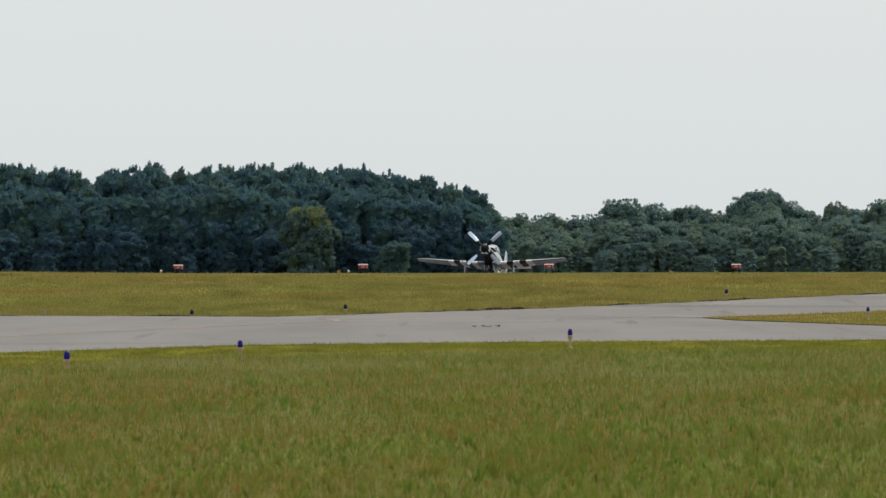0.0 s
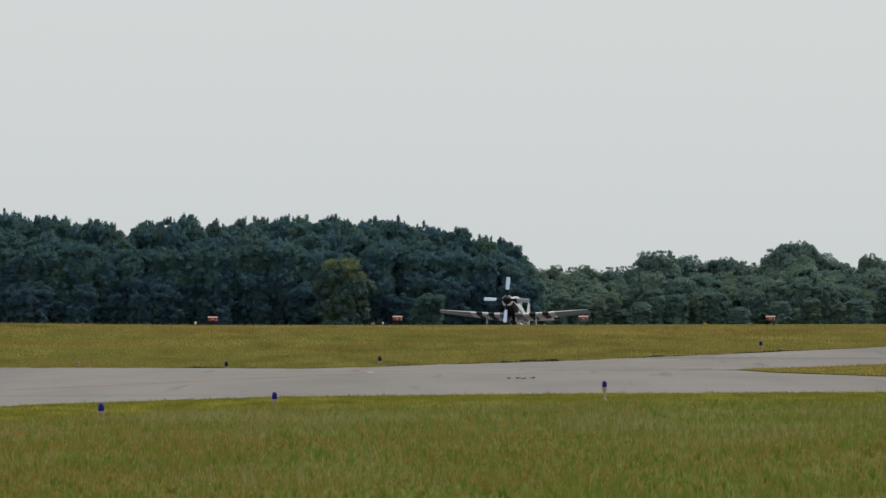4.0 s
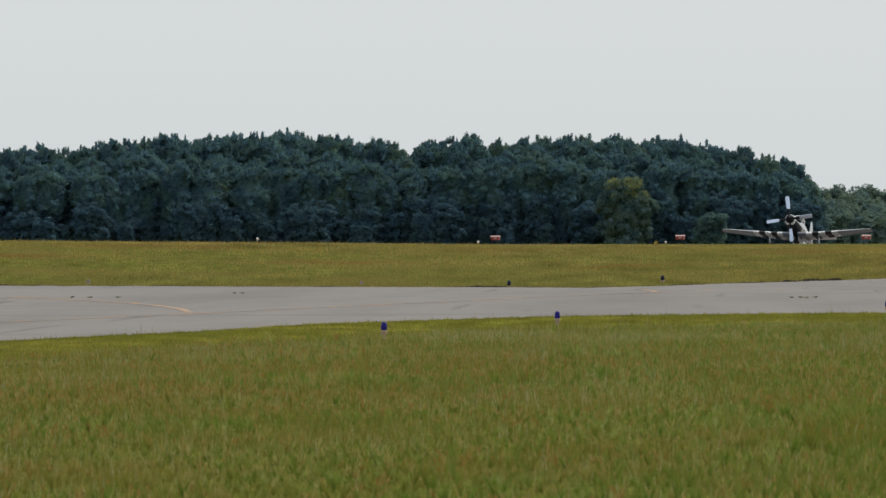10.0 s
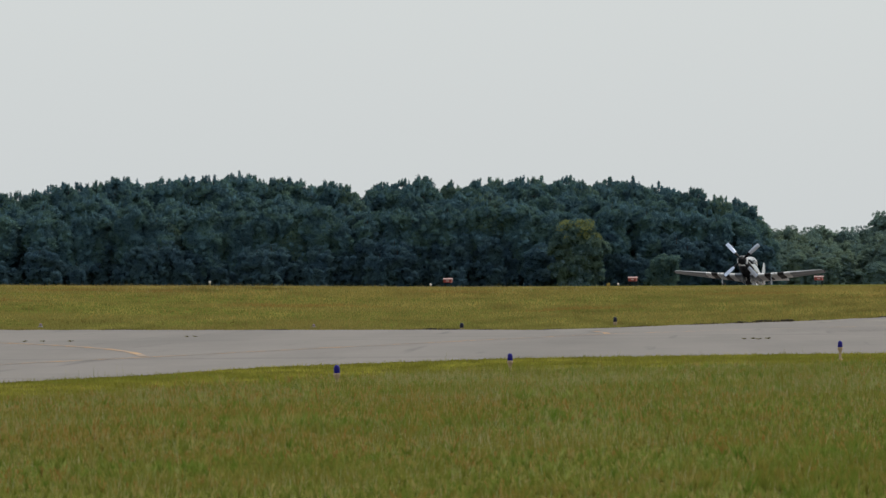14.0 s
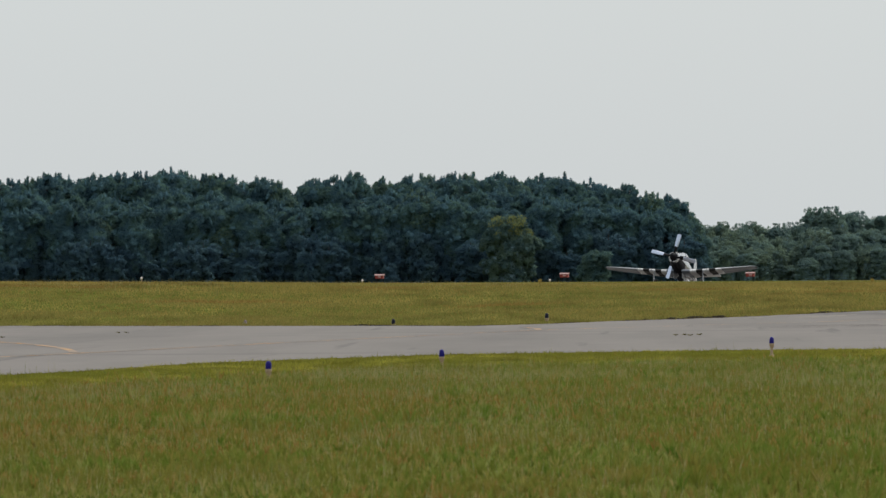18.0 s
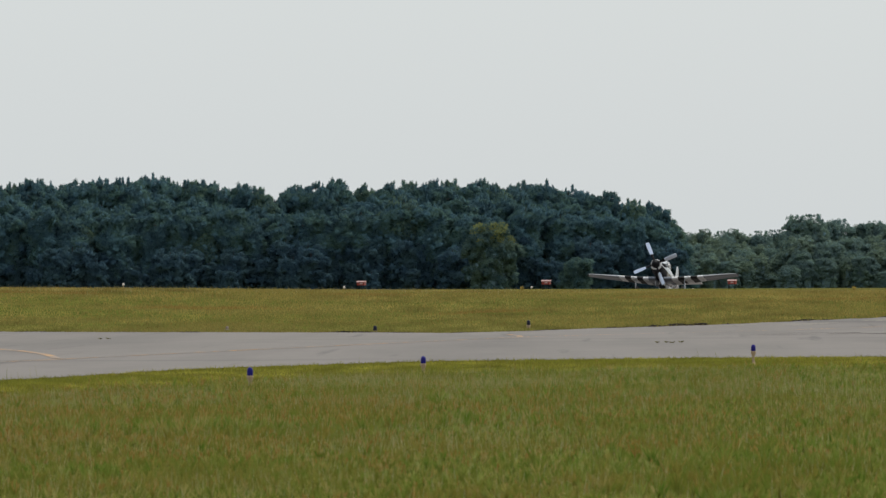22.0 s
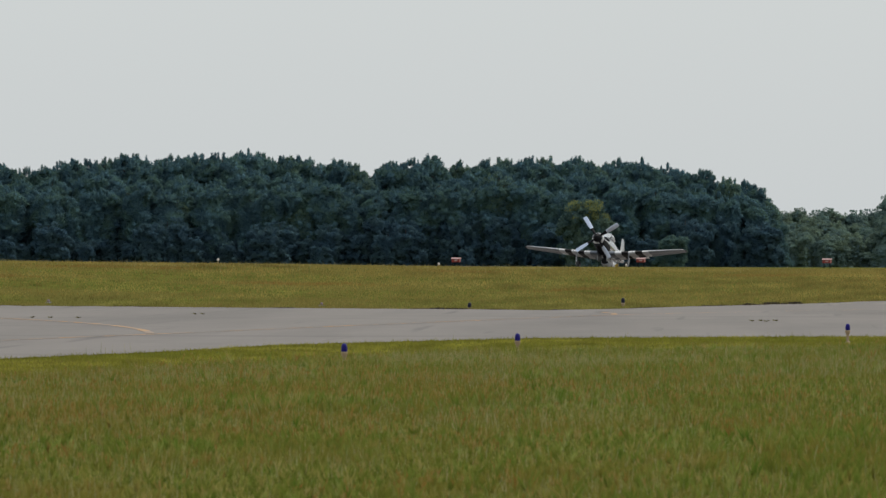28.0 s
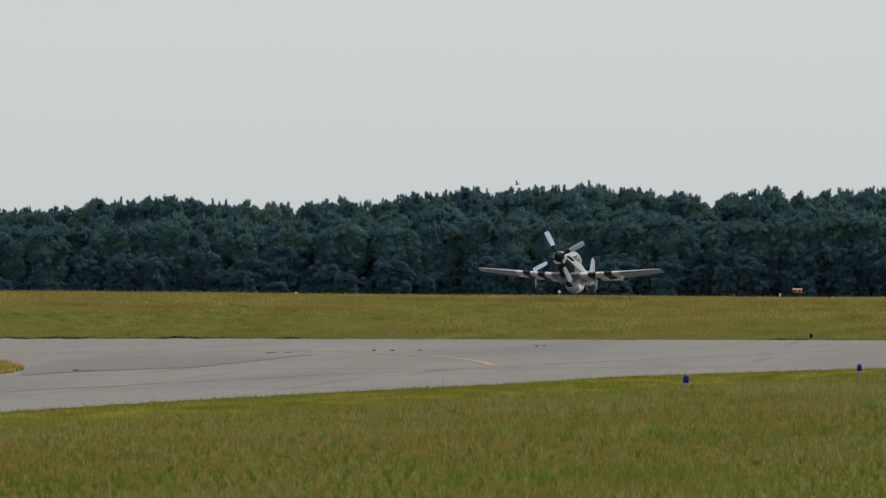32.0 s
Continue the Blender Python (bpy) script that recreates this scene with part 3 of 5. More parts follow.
def patches(x, y, size, seed):
    """A slow random field, about -1 to 1."""
    r = np.random.default_rng(seed)
    out = np.zeros_like(x)
    for k in range(6):
        a, p = r.uniform(0, 2 * np.pi, 2)
        s = size * r.uniform(0.5, 1.6)
        out += np.sin((x * np.cos(a) + 0.4 * y * np.sin(a)) / s * 6.28 + p)
    return out / 3


def grass():
    rng = np.random.default_rng(5)
    def scatter(n, b0, b1, lo, hi):
        d = np.sqrt(rng.uniform(lo ** 2, hi ** 2, n))
        return rng.uniform(b0, b1, n), d
    # the uncut field before the taxiway: a loose sward and denser tufts
    def in_field(b, d):
        return d < near_edge(b) * (0.87 + 0.03 * patches(b * d, d, 30, 3) + 0.012 * patches(b * d, d, 2, 13))
    b, d = scatter(420000, -0.1, 0.046, 66, 285)
    k = in_field(b, d)
    b, d = b[k], d[k]
    h = np.clip(rng.normal(0.075, 0.025, len(b)) * (1 + 0.25 * patches(b * d, d, 9, 1)), 0.03, 0.2)
    sward = blades(b, d, h, rng.uniform(0.005, 0.014, len(b)), 0.45, rng)
    b, d = scatter(80000, -0.1, 0.046, 66, 285)
    k = in_field(b, d)
    b, d = b[k], d[k]
    tall = np.clip(rng.lognormal(-2.45, 0.36, len(b)) * (1 + 0.3 * patches(b * d, d, 12, 1)), 0.05, 0.26)
    def tufts(k, n, high, wide, spread):
        """Roots, shoulders and tips of n blades in each of the tufts k."""
        bb, dd, hh = np.repeat(b[k], n), np.repeat(d[k], n), np.repeat(tall[k], n) * high * rng.uniform(0.55, 1.1, n * int(k.sum()))
        m = len(bb)
        root = np.stack([bb * dd, dd, lie(bb * dd, dd) - 0.005], -1)
        out = rng.normal(0, 1, (m, 2)) * spread * (hh / 0.12)[:, None]
        tip = root + np.concatenate([out, hh[:, None]], 1)
        bend_at = rng.uniform(0.35, 0.6, m)[:, None]
        mid = root + (tip - root) * bend_at
        mid[:, :2] -= 0.15 * out
        mid[:, 0] += rng.choice([-1, 1], m) * rng.uniform(*wide, m)
        return root, mid, tip
    root, mid, tip = tufts(np.ones(len(b), bool), 15, 1.0, (0.0025, 0.0065), 0.027)
    tagged(new("field_grass", triangles("field_grass", sward, M["blade"])), "tall uncut green and straw grass", "grass", kind="stuff")
    n = len(b)
    first = np.repeat(np.arange(n) * 31, 15)                             # the blades of a tuft share their root
    place = first + 1 + 2 * np.tile(np.arange(15), n)
    v = np.zeros((n * 31, 3))
    v[first], v[place], v[place + 1] = root, mid, tip
    f = np.stack([first, place, place + 1], -1).astype(np.int32)
    me = bpy.data.meshes.new("grass_tufts")
    me.vertices.add(len(v)), me.loops.add(f.size), me.polygons.add(len(f))
    me.vertices.foreach_set("co", v.astype(np.float32).ravel())
    me.loops.foreach_set("vertex_index", f.ravel())
    me.polygons.foreach_set("loop_start", np.arange(0, f.size, 3, dtype=np.int32))
    me.polygons.foreach_set("loop_total", np.full(len(f), 3, np.int32))
    me.update(calc_edges=True)
    me.materials.append(M["tuft"]), me.materials.append(M["lush"])
    lush = rng.random(n) < np.interp(b, [-0.09, -0.055, -0.01, 0.03], [0.12, 0.2, 0.55, 0.72]) + 0.35 * patches(b * d, d, 14, 51)
    me.polygons.foreach_set("material_index", np.repeat(lush, 15).astype(np.int32))
    tagged(new("grass_tufts", me), "uneven tufts of green, straw and rusty grass", "grass", kind="stuff")
    k = rng.random(len(b)) < 0.22 * np.clip(1.2 * patches(b * d, d, 4, 2) + 0.6 * patches(b * d, d, 22, 12) - 0.25 + 1.2 * np.exp(-((d - 152) / 30) ** 2), 0, 2.5) * np.interp(b, [-0.09, -0.04, 0.0, 0.04], [1.8, 1.4, 0.8, 0.55])
    root, mid, tip = tufts(k, 5, 1.35, (0.002, 0.004), 0.02)
    n = len(tip)
    heads = [np.stack([root, mid, tip], 1)]
    for s in (-1, 1):
        w = np.zeros((n, 3))
        w[:, 0] = s * rng.uniform(0.003, 0.009, n)
        low, high = tip * 1, tip * 1
        low[:, 2] -= 0.06
        high[:, 2] -= 0.03
        heads.append(np.stack([low, high + w, tip], 1))
    tagged(new("seed_stalks", triangles("seed_stalks", np.concatenate(heads), M["seed"])), "reddish brown grass seed heads on thin stalks", "grass", kind="stuff")
    # pale dry stalks that stand over the far half of the field
    pb, pd = scatter(200000, -0.1, 0.046, 75, 262)
    k = in_field(pb, pd) & (rng.random(len(pb)) < np.clip((pd - 95) / 70, 0.3, 1) * (0.6 + 0.4 * patches(pb * pd, pd, 7, 41)) * (0.7 + 0.3 * patches(pb * pd, pd, 26, 42)))
    pb, pd = pb[k], pd[k]
    ph = rng.uniform(0.10, 0.22, len(pb))
    tagged(new("pale_stalks", triangles("pale_stalks", blades(pb, pd, ph, rng.uniform(0.004, 0.009, len(pb)), 0.16, rng), M["pale_stalk"])), "thin pale dry stalks over the field grass", "grass", kind="stuff")
    # stray tall stalks near the verge
    n = 700
    b = rng.uniform(-0.1, 0.046, n)
    k = rng.random(n) < 0.35 + 0.5 * patches(b * 300, b * 0, 3, 6)
    b = b[k]
    d = near_edge(b) * rng.uniform(0.78, 0.985, len(b))
    tagged(new("tall_stalks", triangles("tall_stalks", blades(b, d, rng.uniform(0.14, 0.36, len(b)), rng.uniform(0.006, 0.014, len(b)), 0.15, rng), M["tuft"])), "stray tall stalks beside the mown verge", "grass", kind="stuff")
    # the mown verge
    b, d = scatter(330000, -0.1, 0.046, 130, 290)
    e = near_edge(b)
    k = (d < e) & (d > e * 0.74)
    b, d, e = b[k], d[k], e[k]
    h = rng.uniform(0.025, 0.07, len(b)) * np.where(e - d < 1.2, 1.3, 1)
    tagged(new("verge_grass", triangles("verge_grass", blades(b, d, h, rng.uniform(0.008, 0.02, len(b)), 0.5, rng), M["mown"])), "short mown bright green verge grass", "grass", kind="stuff")
    # between the taxiway and the runway
    b, d = scatter(330000, -0.1, 0.046, 388, 600)
    k = (d > far_edge(b)) & (d < 548 + 900 * b)
    b, d = b[k], d[k]
    h = np.clip(rng.normal(0.09, 0.025, len(b)) * (1 + 0.25 * patches(b * d, d, 20, 7)), 0.03, 0.2)
    dry = rng.random(len(b)) < np.clip((d - 415) / (crest_at(b) - 415), 0, 1) ** 0.5 * (0.86 + 0.25 * patches(b * d, d, 25, 9)) * np.interp(b, [-0.09, -0.05, -0.02, 0.04], [1.12, 1.05, 0.8, 0.62])
    v = blades(b, d, h, rng.uniform(0.015, 0.04, len(b)), 0.35, rng)
    tagged(new("strip_grass", triangles("strip_grass", v[~dry], M["far_blade"])), "green grass of the runway strip", "grass", kind="stuff")
    tagged(new("dry_strip_grass", triangles("dry_strip_grass", v[dry], M["dry_blade"])), "yellowing dry grass on the rise", "grass", kind="stuff")
    # thin rusty swathes of dead grass along the rise
    v = []
    for b0, half, up in ((-0.0856, 0.0034, 0.62), (-0.0775, 0.0048, 0.58), (-0.0652, 0.006, 0.56), (-0.0476, 0.0025, 0.78), (-0.0226, 0.0042, 0.8), (-0.055, 0.006, 0.8), (-0.036, 0.007, 0.5), (-0.012, 0.005, 0.45), (0.004, 0.006, 0.7), (0.019, 0.007, 0.55), (0.033, 0.006, 0.75)):
        n = int(half * 170000)
        b = rng.normal(b0, half * 0.5, n)
        lo = np.interp(b, FARB, FAR)
        d = lo + (crest_at(b) - lo) * (up + 0.008 * np.sin(b * 900) + rng.normal(0, 0.006, n))
        v.append(blades(b, d, rng.uniform(0.06, 0.16, n), rng.uniform(0.012, 0.03, n), 0.35, rng))
    tagged(new("rusty_grass", triangles("rusty_grass", np.concatenate(v), M["rusty_blade"])), "thin rusty swathes of dead grass", "grass", kind="stuff")
    # ragged fringe that hangs over the far edge of the taxiway
    n = 15000
    b = rng.uniform(-0.1, 0.046, n)
    k = rng.random(n) < 0.55 + 0.45 * patches(b * 400, b * 0, 1.6, 31)
    b = b[k]
    d = far_edge(b) + rng.uniform(-0.25, 1.2, len(b))
    tagged(new("edge_fringe", triangles("edge_fringe", blades(b, d, rng.uniform(0.03, 0.13, len(b)), rng.uniform(0.012, 0.03, len(b)), 0.5, rng), M["far_blade"])), "ragged grass fringe over the taxiway edge", "grass", kind="stuff")
    # sparse long stalks along the crest
    n = 11000
    b = rng.uniform(-0.1, 0.046, n)
    d = crest_at(b) + rng.normal(0, 12, n)
    k = (d > far_edge(b) + 8) & (rng.random(n) < 0.55 + 0.45 * patches(b * d, d, 6, 4))
    b, d = b[k], d[k]
    tagged(new("crest_stalks", triangles("crest_stalks", blades(b, d, rng.uniform(0.08, 0.24, len(b)), rng.uniform(0.006, 0.016, len(b)), 0.25, rng), M["pale_stalk"])), "sparse long dry stalks along the crest", "grass", kind="stuff")
    # longer grass before two edge lights, covering their stems in the camera's view
    v = []
    for x, y in ((-6.47, 198), (-3.92, 223)):
        n = 1300
        bx = (x + rng.normal(0, 0.5, n))
        by = y - np.abs(rng.normal(0, 2.0, n)) - 0.3
        v.append(blades(bx / by, by, rng.uniform(0.09, 0.27, n), rng.uniform(0.006, 0.014, n), 0.25, rng))
    tagged(new("long_grass", triangles("long_grass", np.concatenate(v), M["blade"])), "longer grass on the tripod side of the edge lights", "grass", kind="stuff")
    v = []
    for bb, lo, hi in ISLES.values():
        b, d = scatter(26000, max(bb[0], -0.1), min(bb[-1], 0.046), 225, 450)
        k = (d > np.interp(b, bb, lo)) & (d < np.interp(b, bb, hi))
        v.append(blades(b[k], d[k], rng.uniform(0.05, 0.14, k.sum()), rng.uniform(0.015, 0.03, k.sum()), 0.35, rng))
    tagged(new("island_grass", triangles("island_grass", np.concatenate(v), M["straw"])), "straw-yellow grass on the islands", "grass", kind="stuff")


# ---- woods ----
def ball():
    bm = bmesh.new()
    bmesh.ops.create_icosphere(bm, subdivisions=2, radius=1)
    v, f = np.array([q.co[:] for q in bm.verts]), np.array([[q.index for q in p.verts] for p in bm.faces])
    bm.free()
    return v, f


BALL_V, BALL_F = ball()


def unit(v):
    return v / np.maximum(np.linalg.norm(v, axis=-1, keepdims=True), 1e-6)


def outward(v, own):
    """Way out of a mass of foliage: partly its own roundness, partly that of the whole crown."""
    return unit(own * 0.6 + unit(v * np.array([1, 1, 0])) * 0.5 + np.array([0, 0, 0.12]))


def bodies(c, rad, rng):
    """Lumpy closed masses of foliage: centres and half-axes of shape (n, 3). Corners, faces and normals."""
    n, k = len(c), len(BALL_V)
    v = (c[:, None, :] + BALL_V[None] * rad[:, None, :] * rng.uniform(0.72, 1.14, (n, k, 1))).reshape(-1, 3)
    return v, (BALL_F[None] + (np.arange(n) * k)[:, None, None]).reshape(-1, 3), outward(v, np.tile(BALL_V, (n, 1)))


def standing(root, u, length, width, rng, up, spread):
    """Pointed sprays of leaves from their roots: most lie over the outer side u like shingles, some stand out from it."""
    n = len(root)
    out = np.where(rng.random(n) < 0.55, 0.2, 0.75)[:, None]
    way = rng.normal(0, spread, (n, 3)) + np.array([0, 0, up])
    way = way - (way * u).sum(-1, keepdims=True) * u + out * u
    side = unit(np.cross(u + rng.normal(0, 0.25, (n, 3)), way)) * (width * rng.uniform(0.6, 1.3, n))[:, None]
    tip = root + unit(way) * (length * rng.uniform(0.5, 1.3, n))[:, None]
    back = (np.cross(2 * side, tip - root) * u).sum(-1) < 0
    side[back] *= -1
    v = np.stack([root - side, root + side, tip], 1).reshape(-1, 3)
    return v, np.arange(3 * n).reshape(-1, 3), unit(outward(v, np.repeat(u, 3, 0)) + np.repeat(rng.normal(0, 0.3, (n, 3)), 3, 0))


def sprays(c, rad, per, length, width, rng, up=0.35, spread=0.45):
    """Sprays all over the masses, most on their upper side."""
    n = len(c) * per
    u = unit(rng.normal(0, 1, (n, 3)) + np.array([0, 0, 0.25]))
    root = np.repeat(c, per, 0) + u * np.repeat(rad, per, 0) * rng.uniform(0.68, 1.03, (n, 1))
    return standing(root, u, length, width, rng, up, spread)


def heart(tall, profile, rng, top, share, per, length, width, n=18, rows=20):
    """The dense inside of a crown, a lumpy closed form under the outline, and the sprays that cover it."""
    v = []
    for i in range(rows):
        t = top * i / (rows - 1)
        r = share * profile(t) * (0.15 if i == rows - 1 else 1)
        for k in range(n):
            a = 2 * math.pi * k / n
            q = r * rng.uniform(0.86, 1.06)
            v.append((q * math.cos(a), q * math.sin(a), t * tall + rng.uniform(-0.2, 0.2)))
    f = []
    for i in range(rows - 1):
        for k in range(n):
            p, q = i * n + k, i * n + (k + 1) % n
            f += [(p, q, q + n), (p, q + n, p + n)]
    f += [((rows - 1) * n, (rows - 1) * n + k, (rows - 1) * n + k + 1) for k in range(1, n - 1)]
    v = np.array(v)
    t, a = rng.uniform(0, top, per), rng.uniform(0, 6.28, per)
    u = unit(np.stack([np.cos(a), np.sin(a), 0.25 + 0 * a], -1) + rng.normal(0, 0.3, (per, 3)))
    r = share * np.array([profile(q) for q in t]) * rng.uniform(0.9, 1.05, per)
    root = np.stack([r * np.cos(a), r * np.sin(a), t * tall], -1)
    return (v, np.array(f), outward(v, unit(v * np.array([1, 1, 0])))), standing(root, u, length, width, rng, 0.2, 0.4)


def joined(inner, outer):
    """One skin out of inner masses and outer sprays: corners, faces, normals, and which faces are inner."""
    vs, fs, ns, base, count = [], [], [], 0, 0
    for k, (v, f, n) in enumerate(inner + outer):
        vs.append(v), fs.append(f + base), ns.append(n)
        base += len(v)
        count += len(f) if k < len(inner) else 0
    return np.concatenate(vs), np.concatenate(fs), np.concatenate(ns), count


def pine_crown(rng, tall, shoots=12, slim=0.19):
    """A dense rounded pine crown of bristly boughs, with upright shoots on its dome."""
    half = slim * tall * rng.uniform(0.92, 1.08)
    def profile(t):
        return half * (1.12 - 0.12 * min(1, t / 0.45)) * math.sqrt(max(0.03, 1 - max(0, (t - 0.5) / 0.5) ** 2.3))
    n = 165
    t = 0.02 + 0.92 * (np.arange(n) + rng.uniform(0, 1, n)) / n
    a = rng.uniform(0, 6.28, n)
    r = np.array([profile(q) for q in t]) * np.where(t < 0.72, rng.uniform(0.66, 0.8, n), rng.uniform(0.66, 0.98, n))
    c = np.stack([r * np.cos(a), r * np.sin(a), t * tall], -1)
    rad = (np.where(t < 0.72, rng.uniform(0.85, 1.25, n), rng.uniform(0.4, 0.85, n)))[:, None] * np.array([1, 1, 0.85])
    core, cover = heart(tall, profile, rng, 0.9, 0.84, 12000, 0.5, 0.15)
    rho = half * rng.uniform(0.0, 0.85, shoots)
    z = tall * (0.5 + 0.46 * (1 - (rho / half) ** 2) ** 0.43)
    a = rng.uniform(0, 6.28, shoots)
    high = rng.uniform(0.25, 0.85, shoots)
    c2 = np.stack([rho * np.cos(a), rho * np.sin(a), z + 0.6 * high], -1)
    rad2 = np.stack([rng.uniform(0.16, 0.28, shoots)] * 2 + [high], -1)
    v, f, nn, count = joined([core, bodies(c, rad * 0.6, rng), bodies(c2, rad2 * 0.7, rng)], [cover, sprays(c, rad, 150, 0.36, 0.1, rng), sprays(c2, rad2, 90, 0.24, 0.05, rng, 0.6, 0.35)])
    ph = rng.uniform(0, 6.28, 6)
    z = v[:, 2].copy()
    for k in (0, 1):                                                     # leaning, lopsided growth
        v[:, k] = v[:, k] * (1 + 0.14 * np.sin(1.15 * z + ph[k])) + 0.35 * np.sin(0.5 * z + ph[k + 4])
    return v, f, nn, count


def broad_crown(rng, tall, wide, lobes=9, airy=40):
    """A broadleaf crown of rounded lobes with loose, gappy twigs on its outline, down to the ground."""
    def profile(t):
        return wide * (math.sqrt(max(0.05, 1 - (1.45 * (t - 0.42)) ** 2)) if t > 0.42 else 1.0 + 0.2 * (0.42 - t))
    cs, rs = [], []
    for i in range(lobes):
        a, t, size = rng.uniform(0, 6.28), rng.uniform(0.25, 0.88), rng.uniform(0.28, 0.46) * wide
        r = profile(t) * rng.uniform(0.35, 0.8)
        for k in range(16):
            q = rng.normal(0, 1, 3)
            q *= size / np.linalg.norm(q)
            cs.append((r * math.cos(a) + q[0], r * math.sin(a) + q[1], min(max(0.4, tall * t + 0.8 * q[2]), 0.96 * tall)))
            rs.append(rng.uniform(0.42, 0.75) * tall / 11)
    for i in range(60):
        t = 0.03 + 0.85 * (i + rng.uniform(0, 1)) / 60
        a, w = rng.uniform(0, 6.28), profile(t) * rng.uniform(0.6, 0.95)
        cs.append((w * math.cos(a), w * math.sin(a), tall * t)), rs.append(rng.uniform(0.4, 0.85) * tall / 11)
    c, rad = np.array(cs), np.array(rs)[:, None] * np.array([1, 1, 0.8])
    core, cover = heart(tall, profile, rng, 0.8, 0.66, 6500, 0.4, 0.14)
    t, a = rng.uniform(0.6, 1.02, airy), rng.uniform(0, 6.28, airy)
    w = np.array([profile(q) for q in t]) * rng.uniform(0.5, 1.1, airy)
    c2 = np.stack([w * np.cos(a), w * np.sin(a), t * tall], -1)
    rad2 = rng.uniform(0.2, 0.5, airy)[:, None] * np.array([1, 1, 0.8])
    return joined([core, bodies(c, rad * 0.52, rng)], [cover, sprays(c, rad, 150, 0.42, 0.12, rng, 0.1, 0.75), sprays(c2, rad2, 60, 0.2, 0.08, rng, 0.1, 0.6)])


def tree_kind(name, crown, tall, leaves, inside, label, category="tree"):
    """A tapered trunk with limbs and a crown, standing on its own Empty."""
    root = new(name)
    tagged(root, label, category)
    rng = random.Random(int(tall * 100))
    bm = loft([ring((0.05 * tall * k * 0.1, 0, tall * k), 0.011 * tall * (1 - 0.9 * k) + 0.02, "z", 8) for k in (0, 0.1, 0.3, 0.55, 0.8, 0.95)])
    for i in range(9):
        a, z = rng.uniform(0, 6.28), tall * rng.uniform(0.25, 0.85)
        l = tall * 0.16
        limb = tube((0, 0, z), (l * math.cos(a), l * math.sin(a), z + 0.3 * l), 0.05 * tall / 14, 5)
        me = bpy.data.meshes.new("limb")
        limb.to_mesh(me)
        limb.free()
        bm.from_mesh(me)
        bpy.data.meshes.remove(me)
    part("trunk", bm, M["bark"], root)
    v, f, way, inner = crown
    v[:, 2] *= tall / np.percentile(v[:, 2], 99.9)
    me = bpy.data.meshes.new("crown")
    me.vertices.add(len(v)), me.loops.add(f.size), me.polygons.add(len(f))
    me.vertices.foreach_set("co", v.astype(np.float32).ravel())
    me.loops.foreach_set("vertex_index", f.astype(np.int32).ravel())
    me.polygons.foreach_set("loop_start", np.arange(0, f.size, 3, dtype=np.int32))
    me.polygons.foreach_set("loop_total", np.full(len(f), 3, np.int32))
    me.update(calc_edges=True)
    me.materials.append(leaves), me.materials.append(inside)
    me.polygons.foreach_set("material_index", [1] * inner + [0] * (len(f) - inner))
    me.polygons.foreach_set("use_smooth", [True] * len(f))
    me.normals_split_custom_set_from_vertices(way.tolist())
    ob = new("crown", me)
    ob.parent = root
    return root


# Tops of the wood, and the single crowns of its skyline: bearing and height over the eye, in units of 1 / 20400 of the distance.
TOPB = [-2500, -1880, -1820, -1730, -1580, -1460, -1380, -1280, -1143, -1023, -903, -833, -723, -633, -603, -523, -418, -333, -253, -143, -63, 17, 60, 86, 102]
TOPV = [125, 126, 124, 146, 148, 141, 136, 144, 155, 164, 165, 172, 159, 152, 137, 165, 159, 165, 162, 161, 142, 127, 112, 82, 45]
WEST_CROWNS = [(-1875, 130), (-1850, 130), (-1832, 134), (-1817, 128), (-1780, 134), (-1762, 136), (-1722, 148), (-1699, 148), (-1669, 150), (-1647, 145), (-1619, 152), (-1602, 148), (-1588, 153), (-1574, 153), (-1547, 148), (-1537, 148), (-1499, 146), (-1484, 145), (-1449, 145), (-1407, 141), (-1380, 140), (-1337, 141), (-1302, 146)]
EAST_CROWNS = [(-1276, 151), (-1256, 141), (-1226, 143), (-1194, 145), (-1174, 151), (-1157, 154), (-1139, 157), (-1114, 158), (-1094, 160), (-1076, 159), (-1047, 166), (-1026, 167), (-991, 154), (-966, 164), (-944, 163), (-927, 167), (-904, 169), (-880, 168), (-847, 171), (-831, 175), (-804, 169), (-784, 164), (-763, 163), (-743, 163), (-727, 161), (-706, 147), (-679, 158), (-644, 152), (-616, 132), (-596, 152), (-569, 155), (-548, 161), (-527, 161), (-512, 166), (-497, 155), (-462, 157), (-414, 159), (-377, 161), (-354, 155), (-339, 163), (-314, 163), (-274, 155), (-257, 165), (-238, 160), (-222, 155), (-197, 152), (-176, 160), (-134, 162), (-99, 152), (-69, 139), (-28, 142), (16, 128), (42, 123), (64, 114), (76, 98), (88, 74), (97, 50)]
FAR_CROWNS = [(108, 68), (124, 65), (139, 74), (171, 71), (194, 74), (216, 65), (241, 71), (268, 73), (303, 98), (333, 100), (356, 88), (381, 91), (419, 81), (441, 87), (464, 81), (482, 78), (506, 73), (531, 102), (553, 111), (569, 115), (586, 109), (618, 94), (633, 81), (653, 73), (673, 70), (697, 93), (713, 84), (733, 70), (748, 78), (773, 97), (799, 94), (820, 82)]


